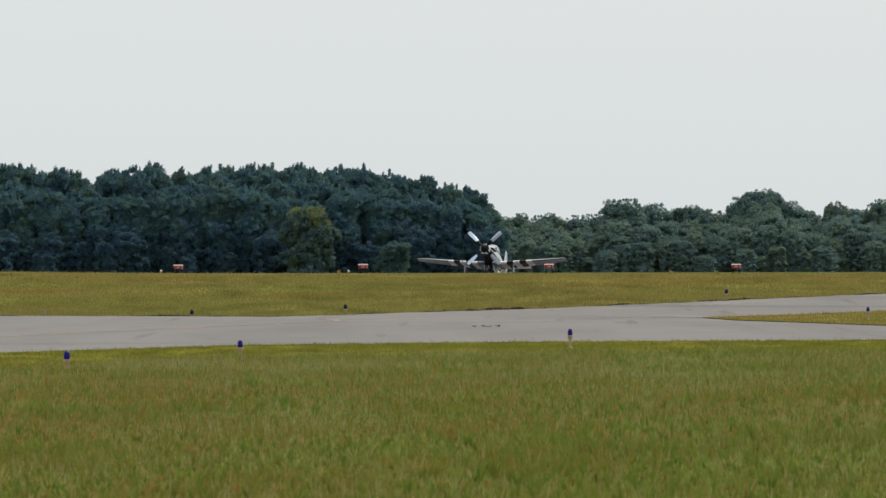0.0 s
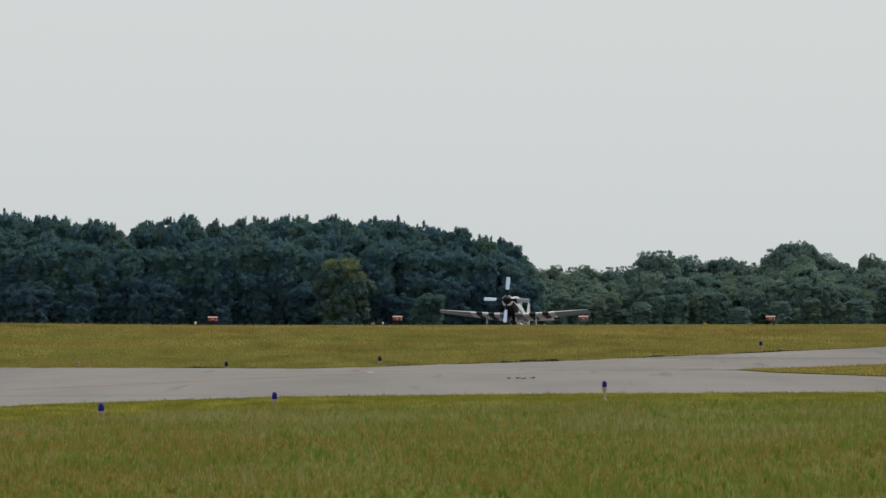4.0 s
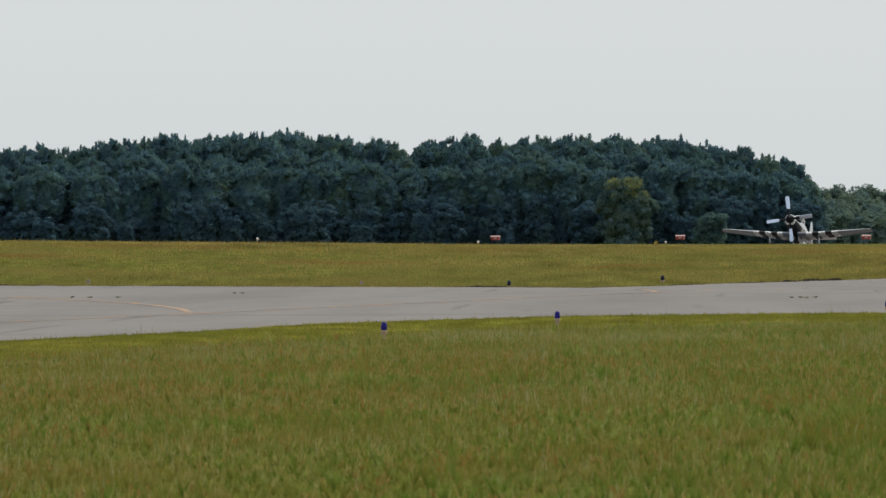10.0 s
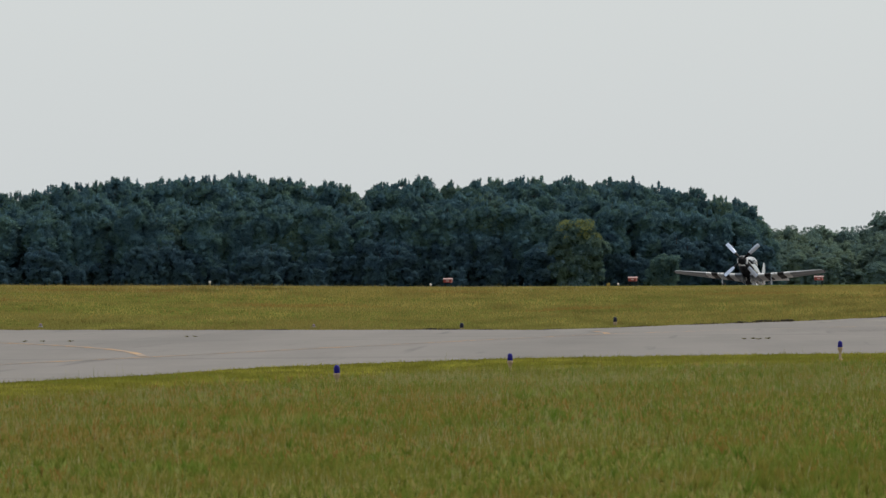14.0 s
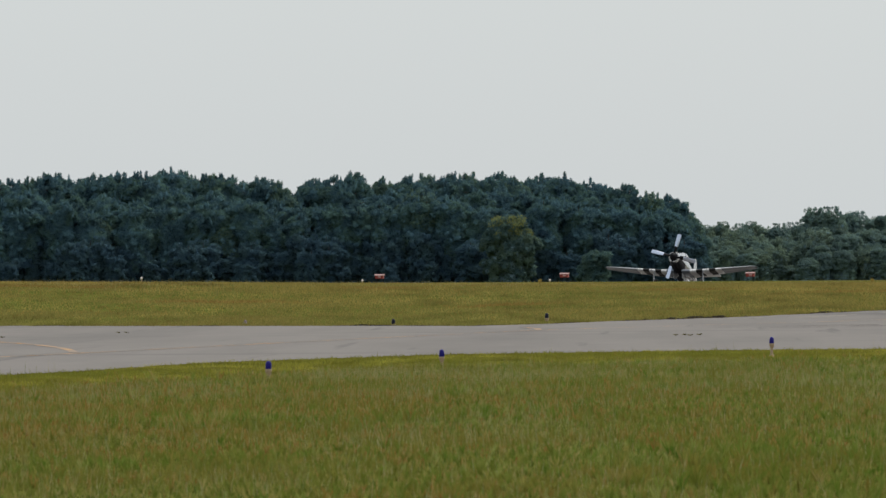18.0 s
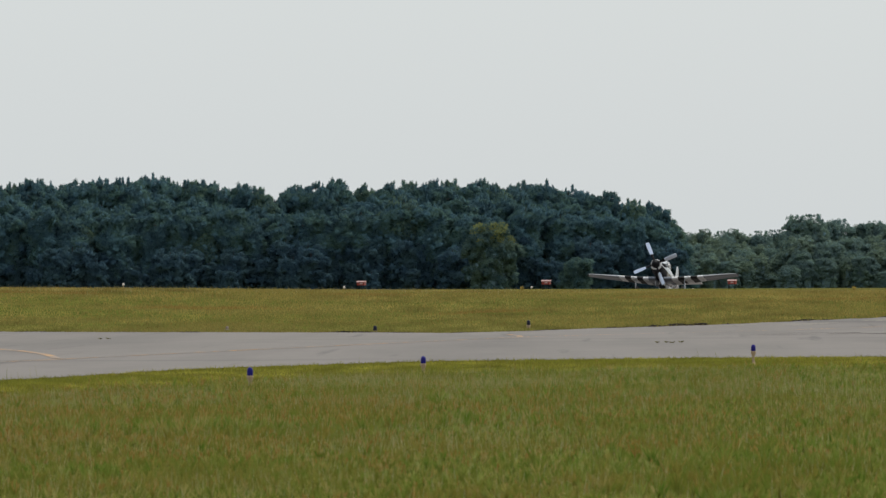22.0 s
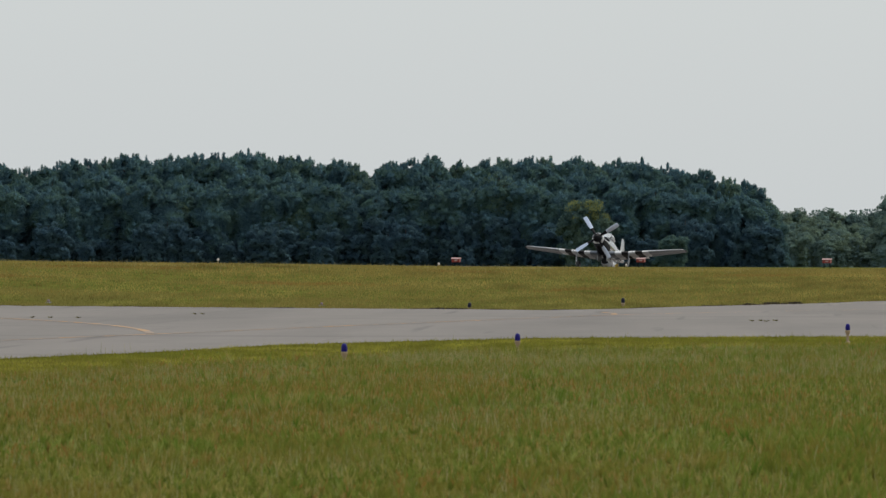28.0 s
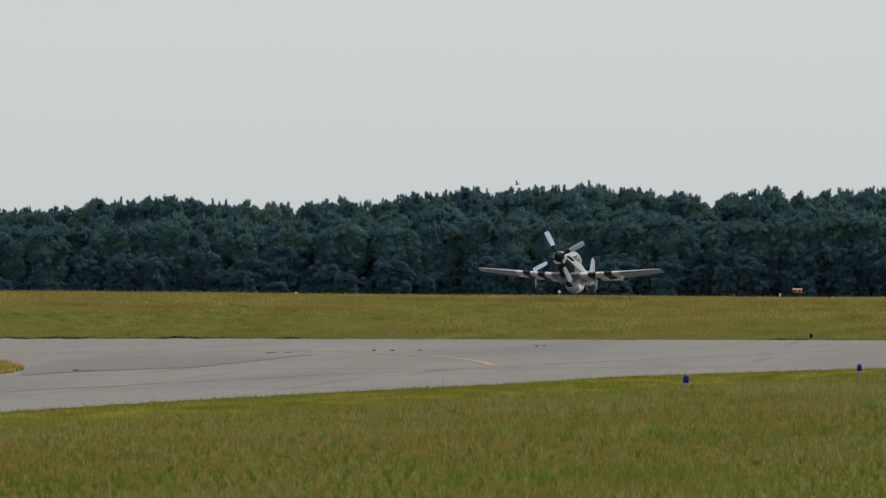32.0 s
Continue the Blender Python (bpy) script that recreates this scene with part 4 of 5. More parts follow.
def woods():
    rng = np.random.default_rng(11)
    dark, pale = "dark green pine in a dense wood edge", "paler yellow-green pine in a dense wood edge"
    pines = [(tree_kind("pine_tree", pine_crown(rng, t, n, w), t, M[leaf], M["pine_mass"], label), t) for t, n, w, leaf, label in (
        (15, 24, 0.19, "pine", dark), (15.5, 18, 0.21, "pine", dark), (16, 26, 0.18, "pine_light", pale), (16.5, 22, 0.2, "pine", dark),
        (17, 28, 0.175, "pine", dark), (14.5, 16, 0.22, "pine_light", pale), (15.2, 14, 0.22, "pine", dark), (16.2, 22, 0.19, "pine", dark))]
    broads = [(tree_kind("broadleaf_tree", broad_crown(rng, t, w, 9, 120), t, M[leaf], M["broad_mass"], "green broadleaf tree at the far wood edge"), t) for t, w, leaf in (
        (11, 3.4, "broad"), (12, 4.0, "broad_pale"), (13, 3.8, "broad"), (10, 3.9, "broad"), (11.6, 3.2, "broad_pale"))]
    shrubs = [(tree_kind("understorey_tree", broad_crown(rng, t, w, 6, 10), t, M["under"], M["pine_mass"], "young tree under the wood edge, haze and shade in its dark blue-green"), t) for t, w in ((6, 2.7), (7, 2.8), (6.4, 2.2))]
    sombre = [pines[k] for k in (0, 1, 3, 4, 6, 7)]
    used = set()
    def put(kind, x, y, top, group, girth=1.0):
        ob, t = kind
        foot = at(x, y, -0.1)
        m = Matrix.Translation(foot) @ Matrix.Rotation(rng.uniform(0, 6.28), 4, "Z")
        k = (top - foot.z) / t
        if ob.name not in used:
            used.add(ob.name)
        else:
            ob = copy_thing(ob, m)
        ob.matrix_basis = m @ Matrix.Diagonal((max(k, 0.62) * girth * rng.uniform(0.9, 1.12),) * 2 + (k, 1))
        tagged(ob, group=group)
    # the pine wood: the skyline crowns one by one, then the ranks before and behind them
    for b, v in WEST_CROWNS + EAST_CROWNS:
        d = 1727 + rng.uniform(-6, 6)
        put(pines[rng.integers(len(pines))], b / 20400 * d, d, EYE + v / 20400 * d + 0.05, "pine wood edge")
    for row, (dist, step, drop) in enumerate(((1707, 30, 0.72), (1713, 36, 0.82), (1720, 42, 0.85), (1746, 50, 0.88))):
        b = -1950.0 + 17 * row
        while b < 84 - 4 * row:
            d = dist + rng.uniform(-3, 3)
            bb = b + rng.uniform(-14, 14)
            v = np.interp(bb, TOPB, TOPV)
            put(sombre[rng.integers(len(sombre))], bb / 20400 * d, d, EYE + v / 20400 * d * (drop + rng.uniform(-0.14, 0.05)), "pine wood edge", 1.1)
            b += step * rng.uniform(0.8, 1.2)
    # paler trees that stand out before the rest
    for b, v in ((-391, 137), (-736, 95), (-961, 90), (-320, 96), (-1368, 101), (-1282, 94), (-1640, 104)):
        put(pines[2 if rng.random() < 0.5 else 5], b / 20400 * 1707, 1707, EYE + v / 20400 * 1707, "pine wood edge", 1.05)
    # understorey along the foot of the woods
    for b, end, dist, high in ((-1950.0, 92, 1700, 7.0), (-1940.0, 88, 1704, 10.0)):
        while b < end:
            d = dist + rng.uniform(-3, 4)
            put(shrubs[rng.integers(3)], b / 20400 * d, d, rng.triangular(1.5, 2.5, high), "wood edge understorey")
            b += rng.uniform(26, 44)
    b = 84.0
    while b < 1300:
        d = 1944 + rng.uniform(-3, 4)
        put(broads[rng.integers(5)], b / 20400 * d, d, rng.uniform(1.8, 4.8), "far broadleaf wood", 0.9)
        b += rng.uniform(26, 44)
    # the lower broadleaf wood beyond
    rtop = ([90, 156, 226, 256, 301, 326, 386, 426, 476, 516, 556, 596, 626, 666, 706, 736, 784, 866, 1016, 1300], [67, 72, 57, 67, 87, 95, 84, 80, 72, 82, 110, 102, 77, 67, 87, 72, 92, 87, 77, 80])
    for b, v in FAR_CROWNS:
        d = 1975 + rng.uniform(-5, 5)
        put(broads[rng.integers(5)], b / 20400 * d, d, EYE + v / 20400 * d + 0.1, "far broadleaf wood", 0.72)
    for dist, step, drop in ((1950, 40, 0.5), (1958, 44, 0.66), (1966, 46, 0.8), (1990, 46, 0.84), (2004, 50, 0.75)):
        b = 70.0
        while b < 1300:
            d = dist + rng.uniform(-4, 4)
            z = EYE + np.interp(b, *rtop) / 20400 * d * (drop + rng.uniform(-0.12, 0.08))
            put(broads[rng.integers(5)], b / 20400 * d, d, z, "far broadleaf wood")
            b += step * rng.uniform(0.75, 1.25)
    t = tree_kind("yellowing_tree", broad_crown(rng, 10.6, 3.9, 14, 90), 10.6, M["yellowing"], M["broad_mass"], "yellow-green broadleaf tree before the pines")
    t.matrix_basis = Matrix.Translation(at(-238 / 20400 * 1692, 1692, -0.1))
    # Yellower sprays on the upper part of the crown only.
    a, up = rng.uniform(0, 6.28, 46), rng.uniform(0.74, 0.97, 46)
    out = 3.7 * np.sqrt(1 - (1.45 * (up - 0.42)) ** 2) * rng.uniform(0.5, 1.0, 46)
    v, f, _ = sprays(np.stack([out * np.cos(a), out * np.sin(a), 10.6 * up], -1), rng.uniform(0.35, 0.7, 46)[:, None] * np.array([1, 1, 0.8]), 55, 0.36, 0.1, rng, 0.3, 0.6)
    ob = new("turning_leaves", raw("turning_leaves", v.tolist(), f.tolist(), M["upper_yellow"]))
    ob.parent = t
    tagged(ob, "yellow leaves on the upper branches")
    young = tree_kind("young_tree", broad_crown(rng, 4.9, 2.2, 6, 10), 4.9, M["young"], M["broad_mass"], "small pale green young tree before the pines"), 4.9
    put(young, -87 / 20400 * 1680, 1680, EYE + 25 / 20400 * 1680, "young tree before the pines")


# ---- airfield lights ----
def taxi_light():
    root = tagged(new("taxiway_light"), "blue glass taxiway edge light on a tan stem", "airfield light", "taxiway edge lights")
    part("base", turned([(-0.02, 0.06), (0.02, 0.06), (0.035, 0.05), (0.05, 0.04)]), M["tan"], root)
    part("stem", turned([(0.04, 0.028), (0.2, 0.03), (0.215, 0.045), (0.24, 0.045)]), M["tan"], root)
    part("collar", turned([(0.235, 0.045), (0.25, 0.056), (0.285, 0.058), (0.295, 0.052)]), M["tan"], root)
    part("globe", turned([(0.29, 0.05), (0.31, 0.054), (0.37, 0.053), (0.405, 0.047), (0.427, 0.034), (0.437, 0.015), (0.44, 0.003)]), M["blue"], root)
    return root


def runway_light():
    root = tagged(new("runway_light"), "white glass runway edge light on a short stem", "airfield light", "runway edge lights")
    part("stem", turned([(-0.02, 0.09), (0.02, 0.09), (0.03, 0.03), (0.24, 0.03)]), M["tan"], root)
    part("globe", turned([(0.23, 0.045), (0.27, 0.065), (0.33, 0.065), (0.36, 0.045), (0.375, 0.02)]), M["white_glass"], root)
    return root


def slope_box():
    """One box of the glide slope indicator."""
    root = tagged(new("slope_indicator_box"), "red-orange glide slope light box with a pale lid on short legs", "airfield light", "glide slope indicator row")
    part("housing", box(0, 0, 0.39, 0.38, 0.4, 0.16, 0.015), M["red"], root, smooth=False)
    lid = loft([[(-0.21, -0.23, 0.472), (0.21, -0.23, 0.472), (0.21, 0.22, 0.472), (-0.21, 0.22, 0.472)], [(-0.2, -0.14, 0.54), (0.2, -0.14, 0.54), (0.2, 0.21, 0.54), (-0.2, 0.21, 0.54)]])
    part("lid", lid, M["lid"], root, "lid in a paler red that holds the light on its slope", False)
    part("window", box(0.03, -0.204, 0.40, 0.14, 0.012, 0.07, 0.003), M["lid"], root, "pale lens window", False)
    for x in (-0.15, 0.15):
        for y in (-0.15, 0.15):
            part("leg", turned([(-0.08, 0.013), (0.315, 0.013)], (x, y, 0), 8), M["black"], root)
    return root


def lights():
    first = taxi_light()
    spots = [(-6.45, 198, 0), (-3.91, 223, 0), (2.83, 255, 0), (-3.45, 411, 0.19), (-8.64, 398, 0.25), (11.1, 450, 0.1), (13.3, 360, 0), (11.6, 262, 0)]
    for i, (x, y, sunk) in enumerate(spots):
        m = Matrix.Translation(at(x, y, -sunk * (1.25 if y > 390 else 1))) @ Matrix.Rotation(i * 0.7, 4, "Z") @ Matrix.Scale(1.25 if y > 390 else 1, 4)
        ob = copy_thing(first, m) if i else first
        ob.matrix_basis = m
        if y > 390:                                     # the lights across the taxiway get a darker blue
            globe = next(c for c in ob.children if c.name.startswith("globe"))
            globe.data = globe.data.copy()
            globe.data.materials[0] = M["dim_blue"]
            tagged(ob, "dark blue glass taxiway edge light on a tan stem", "airfield light", "taxiway edge lights")
    first = tagged(new("edge_marker"), "low faded edge marker stub in the grass", "airfield light", "low edge markers")
    part("base", turned([(-0.02, 0.1), (0.03, 0.1), (0.04, 0.05)]), M["grey"], first)
    part("cap", turned([(0.035, 0.05), (0.10, 0.055), (0.13, 0.03)]), M["faded"], first)
    first.matrix_basis = Matrix.Translation(at(-14.1, 408))
    copy_thing(first, Matrix.Translation(at(-23.9, 410)))
    first = runway_light()
    for i in range(-3, 7):
        w = -136.0
        r = 575.6 + 53.6 * i
        p = AWAY * r + SIDE * w
        m = Matrix.Translation(at(p.x, p.y, -0.12 if i > 0 else 0.13))
        if i > -3:
            copy_thing(first, m)
        else:
            first.matrix_basis = m
    first = slope_box()
    for i in range(4):
        p = Vector((-12.8, 559.5, 0)) + SIDE * 9.144 * i
        m = Matrix.Translation(at(p.x, p.y, 0.03)) @ Matrix.Rotation(-HEAD, 4, "Z")
        if i:
            copy_thing(first, m)
        else:
            first.matrix_basis = m


# ---- the aeroplane: x forward, y to its left, z up, level, origin between the wheels ----
def hull_ring(x, top, bot, half, n=24, power=2.3):
    out, mid, up = [], (top + bot) / 2, (top - bot) / 2
    for i in range(n):
        a = 2 * math.pi * i / n
        c, s = math.cos(a), math.sin(a)
        out.append((x, half * math.copysign(abs(c) ** (2 / power), c), mid + up * math.copysign(abs(s) ** (2 / power), s)))
    return out


def foil(x_lead, x_trail, y, z, thick, n=10):
    """A closed aerofoil ring at one station."""
    out = []
    for i in range(n + 1):
        t = (1 - math.cos(math.pi * i / n)) / 2
        out.append((x_lead + (x_trail - x_lead) * t, y, z + thick * 0.60 * 6.4 * (math.sqrt(t) * 0.6 - 0.6 * t + 0.004 * (1 - t))))
    for i in range(n - 1, 0, -1):
        t = (1 - math.cos(math.pi * i / n)) / 2
        out.append((x_lead + (x_trail - x_lead) * t, y, z - thick * 0.40 * 6.4 * (math.sqrt(t) * 0.6 - 0.6 * t)))
    return out


def wing_at(y):
    a = abs(y)
    lead = float(np.interp(a, [0, 0.45, 1.2, 5.3], [0.75, 0.6, 0.22, -0.3]))
    trail = float(np.interp(a, [0, 0.45, 5.3], [-2.2, -2.15, -1.45]))
    return lead, trail, 1.17 + 0.105 * max(0, a - 0.3), float(np.interp(a, [0, 5.4], [0.33, 0.075]))


def aeroplane():
    root = tagged(new("fighter_aeroplane"), "silver propeller fighter with black and white wing stripes", "aeroplane")
    secs = [(2.14, 2.25, 1.55, 0.35), (1.95, 2.29, 1.47, 0.39), (1.5, 2.34, 1.36, 0.43), (0.8, 2.40, 1.22, 0.46), (0.0, 2.45, 1.10, 0.47), (-0.6, 2.48, 1.06, 0.47),
            (-1.5, 2.50, 1.04, 0.47), (-2.4, 2.47, 1.1, 0.45), (-3.4, 2.36, 1.25, 0.38), (-4.6, 2.25, 1.5, 0.28), (-5.8, 2.19, 1.75, 0.17), (-6.9, 2.12, 1.92, 0.05)]
    hull = part("fuselage", loft([hull_ring(*s) for s in secs]), M["hull"], root, "silver fuselage with black and white bands")
    part("nose_ring", loft([hull_ring(2.16, 2.27, 1.53, 0.37), hull_ring(2.02, 2.30, 1.48, 0.40)]), M["white"], root, "white painted ring behind the spinner")
    # Thin black shell over the lower half of the cowl.
    def shell(x, top, bot, half):
        return [(x, y, z) for (x, y, z) in hull_ring(x, top + 0.004, bot - 0.004, half + 0.004, 24)[12:] + hull_ring(x, top + 0.004, bot - 0.004, half + 0.004, 24)[:1]]
    part("lower_cowl", loft([shell(*q) for q in ((2.0, 2.28, 1.485, 0.385), *secs[2:5])], False, False), M["black"], root, "black lower engine cowl")
    part("chin_intake", loft([hull_ring(2.1, 1.56, 1.36, 0.16, 16), hull_ring(1.6, 1.5, 1.30, 0.2, 16), hull_ring(0.9, 1.4, 1.2, 0.16, 16)]), M["black"], root)
    # Flat near-black disc painted as the shade inside the intake.
    part("chin_opening", loft([hull_ring(2.11, 1.53, 1.38, 0.13, 16), hull_ring(2.105, 1.53, 1.38, 0.13, 16)]), M["dark"], root, "near-black disc for the shade in the intake mouth")
    part("glare_panel", loft([[(x, y, z) for y, z in ((-0.2, t - 0.04), (-0.1, t + 0.006), (0.1, t + 0.006), (0.2, t - 0.04))] for x, t in ((2.0, 2.285), (1.5, 2.34), (0.8, 2.40), (0.0, 2.45), (-0.3, 2.47))], False, False), M["black"], root, "matt black anti-glare panel")
    part("radiator_scoop", loft([hull_ring(-0.75, 1.10, 0.62, 0.28, 20), hull_ring(-1.3, 1.15, 0.52, 0.33, 20), hull_ring(-2.2, 1.2, 0.58, 0.34, 20), hull_ring(-3.0, 1.25, 0.8, 0.3, 20), hull_ring(-3.7, 1.4, 1.15, 0.2, 20)]), M["scoop"], root, "striped radiator scoop under the belly")
    # Another flat disc, its black standing for shade in the scoop.
    part("scoop_mouth", loft([hull_ring(-0.738, 1.085, 0.66, 0.262, 20), hull_ring(-0.742, 1.085, 0.66, 0.262, 20)]), M["dark"], root, "near-black disc for the shade in the scoop mouth")
    for s in (-1, 1):
        ys = [0.3, 0.8, 1.4, 2.2, 3.0, 4.0, 5.0, 5.3, 5.5, 5.6]
        rings = []
        for y in ys:
            l, t, z, k = wing_at(min(y, 5.3))
            pull = max(0, y - 5.3) / 0.3
            c = l + 0.76 * (t - l) if y < 5.25 else t
            k *= 1 - 0.75 * pull ** 2
            rings.append(foil(l - 0.25 * pull ** 2, c + 0.15 * pull ** 2, s * y, z + 0.02 * pull, k))
        wing = part("wing", loft(rings), M["wing"], root, "silver wing with black and white stripes")
        # Bright strip added to hold the sky's reflection on the wing's front edge.
        edge = []
        for y in (3.17, 3.6, 4.2, 4.8, 5.2, 5.3, 5.4, 5.5):
            l, t, z, k = wing_at(min(y, 5.3))
            pull = max(0, y - 5.3) / 0.3
            ring_ = foil(l + 0.006 - 0.25 * pull ** 2, (l + 0.76 * (t - l) if y < 5.25 else t) + 0.15 * pull ** 2, s * y, z + 0.003 + 0.02 * pull, k * (1 - 0.75 * pull ** 2) * 1.03)
            edge.append([ring_[q] for q in (2, 1, 0, 19)])
        part("leading_edge", loft(edge, False, False), M["alu"], wing, "bright strip for the sky's reflection along the leading edge")
        for nm, y0, y1, droop in (("flap", 0.55, 3.05, 0), ("aileron", 3.1, 5.2, 0)):
            rr = []
            for k in range(6):
                y = y0 + (y1 - y0) * k / 5
                l, t, z, th = wing_at(y)
                x0 = l + 0.745 * (t - l)
                ln = x0 - t
                dz = -math.sin(radians(droop)) * ln
                rr.append([(x0, s * y, z + 0.24 * th), (t, s * y, z + 0.01 + dz), (t, s * y, z - 0.01 + dz), (x0, s * y, z - 0.18 * th)])
            part(nm, loft(rr), M["wing"], wing)
        for y in (2.05, 2.3, 2.55):
            l, t, z, th = wing_at(y)
            part("gun_barrel", tube((l - 0.1, s * y, z + 0.02), (l + 0.09, s * y, z + 0.02), 0.022), M["black"], wing)
        l, t, z, k = wing_at(5.3)
        part("tip_light", turned([(-0.16, 0.035), (-0.08, 0.05), (0.06, 0.05), (0.12, 0.02)], (l - 0.45, s * 5.6, z + 0.02), 10, "x"), M["dark"], wing, "dark glass wing tip light")
        part("landing_light", turned([(-0.01, 0.07), (0.012, 0.06)], (wing_at(1.2)[0] - 0.02, s * 1.2, wing_at(1.2)[2]), 10, "x"), M["white_glass"], wing)
        # tailplane
        tp = loft([foil(-5.25 - 0.22 * (y / 2.0), -6.35 + 0.12 * (y / 2.0), s * y, 2.16, 0.10 - 0.03 * y / 2) for y in (0.08, 0.6, 1.2, 1.8, 2.0)])
        part("tailplane", tp, M["alu"], root)
        # main gear
        y = s * 1.81
        leg = part("gear_leg", tube((0.18, y, 1.28), (0.14, y, 0.8), 0.036, 10), M["leg"], root, "pale grey landing gear leg")
        part("oleo", tube((0.14, y, 0.8), (0.10, y, 0.34), 0.028, 10), M["alu"], leg, "bright sliding strut")
        part("torque_link", loft([[(q, y - 0.015, z), (q, y + 0.015, z), (q + 0.03, y + 0.015, z), (q + 0.03, y - 0.015, z)] for q, z in ((0.15, 0.84), (0.29, 0.63), (0.13, 0.42))]), M["leg"], leg, "folding torque link", False)
        part("axle", tube((0.1, y - 0.02 * s, 0.34), (0.1, y - 0.22 * s, 0.34), 0.04), M["grey"], leg)
        door = loft([[(x0 + 0.1, y + 0.05 * s, z), (x1 + 0.1, y + 0.05 * s, z), (x1 + 0.1, y + 0.065 * s, z), (x0 + 0.1, y + 0.065 * s, z)] for x0, x1, z in ((0.05, -0.07, 0.95), (0.04, -0.05, 0.65), (0.02, -0.03, 0.42))])
        part("gear_door", door, M["white"], root, "white gear leg door", False)
        wheel = new("wheel")
        wheel.parent = root
        wheel.matrix_basis = Matrix.Translation((0.1, y - 0.14 * s, 0.345))
        part("tyre", loft([ring((0, q, 0), r, "y", 24) for q, r in ((-0.1, 0.2), (-0.1, 0.29), (-0.06, 0.335), (0, 0.345), (0.06, 0.335), (0.1, 0.29), (0.1, 0.2))]), M["rubber"], wheel)
        part("rim", loft([ring((0, q, 0), r, "y", 20) for q, r in ((-0.105, 0.05), (-0.09, 0.2), (0.09, 0.2), (0.105, 0.05))]), M["grey"], wheel)
        WHEELS.append(wheel)
        part("inner_gear_door", box(0.0, s * 0.32, 0.92, 0.7, 0.02, 0.42, 0.004), M["alu"], root, "open inner wheel door", False)
        # exhaust stubs
        for k in range(6):
            x = 1.75 - 0.24 * k
            part("exhaust_stub", tube((x, s * 0.40, 2.02), (x - 0.1, s * 0.52, 2.04), 0.038, 8), M["black"], root)
    fin = [[(-5.35, 0, 2.15), (-5.9, 0.06, 2.15), (-6.5, 0.05, 2.15), (-6.5, -0.05, 2.15), (-5.9, -0.06, 2.15)],
           [(-5.7, 0, 2.75), (-6.0, 0.05, 2.75), (-6.5, 0.04, 2.75), (-6.5, -0.04, 2.75), (-6.0, -0.05, 2.75)],
           [(-5.98, 0, 3.35), (-6.2, 0.035, 3.35), (-6.5, 0.03, 3.35), (-6.5, -0.03, 3.35), (-6.2, -0.035, 3.35)],
           [(-6.12, 0, 3.5), (-6.25, 0.02, 3.52), (-6.5, 0.015, 3.52), (-6.5, -0.015, 3.52), (-6.25, -0.02, 3.52)]]
    part("fin", loft(fin), M["alu"], root, "pale tail fin")
    rud = [[(-6.51, 0.05, z), (w, 0.008, z), (w, -0.008, z), (-6.51, -0.05, z)] for z, w in ((1.95, -6.85), (2.3, -7.02), (2.9, -6.98), (3.35, -6.84), (3.5, -6.7))]
    part("rudder", loft(rud), M["alu"], root)
    part("fin_fillet", loft([[(-3.9, 0.01, 2.32), (-3.9, -0.01, 2.32), (-3.9, 0, 2.33)], [(-5.4, 0.07, 2.2), (-5.4, -0.07, 2.2), (-5.4, 0, 2.55)]]), M["alu"], root)
    # cockpit
    canopy = loft([hull_ring(x, t, 2.38, h, 20, 2.0) for x, t, h in ((-0.95, 2.86, 0.33), (-1.2, 2.91, 0.36), (-1.6, 2.9, 0.365), (-2.1, 2.8, 0.33), (-2.6, 2.64, 0.24), (-2.95, 2.5, 0.12))])
    can = part("canopy", canopy, M["perspex"], root, "milky bubble canopy, sky reflection in its white")
    shield = loft([[(-0.28, y, 2.44) for y in (-0.27, 0.27)] + [(-0.3, 0.3, 2.42), (-0.3, -0.3, 2.42)], [(-0.72, y, 2.76) for y in (-0.2, 0.2)] + [(-0.76, 0.29, 2.6), (-0.76, -0.29, 2.6)], [(-0.92, y, 2.85) for y in (-0.16, 0.16)] + [(-0.94, 0.34, 2.6), (-0.94, -0.34, 2.6)]])
    part("windscreen", shield, M["perspex"], root, "sloped armoured windscreen")
    part("windscreen_frame", loft([[(-0.93, 0.34 * math.cos(a), 2.42 + 0.445 * math.sin(a)) for a in [math.pi * i / 12 for i in range(13)]], [(-0.985, 0.35 * math.cos(a), 2.42 + 0.455 * math.sin(a)) for a in [math.pi * i / 12 for i in range(13)]]], False, False), M["alu"], root)
    part("seat_back", box(-1.75, 0, 2.5, 0.08, 0.4, 0.46, 0.03), M["dark"], root)
    part("antenna_mast", tube((-3.0, 0, 2.4), (-3.05, 0, 2.95), 0.018, 6), M["black"], root)
    tw = part("tail_leg", tube((-5.2, 0, 1.65), (-5.35, 0, 1.28), 0.04), M["grey"], root)
    part("tail_tyre", loft([ring((-5.38, q, 1.26), r, "y", 18) for q, r in ((-0.05, 0.06), (-0.05, 0.12), (0, 0.15), (0.05, 0.12), (0.05, 0.06))]), M["rubber"], tw)
    # propeller
    prop = part("propeller", turned([(-0.2, 0.30), (-0.1, 0.305), (0.05, 0.285), (0.2, 0.235), (0.32, 0.16), (0.4, 0.08), (0.43, 0.015)], (0, 0, 0), 24, "x"), M["black"], root, "black spinner with four pale blades")
    for k in range(4):
        q = Matrix.Rotation(k * math.pi / 2, 4, "X")
        def vane(rows):
            rr = []
            for r, w, th, tw in rows:
                c, s_ = math.cos(radians(-tw)), math.sin(radians(-tw))
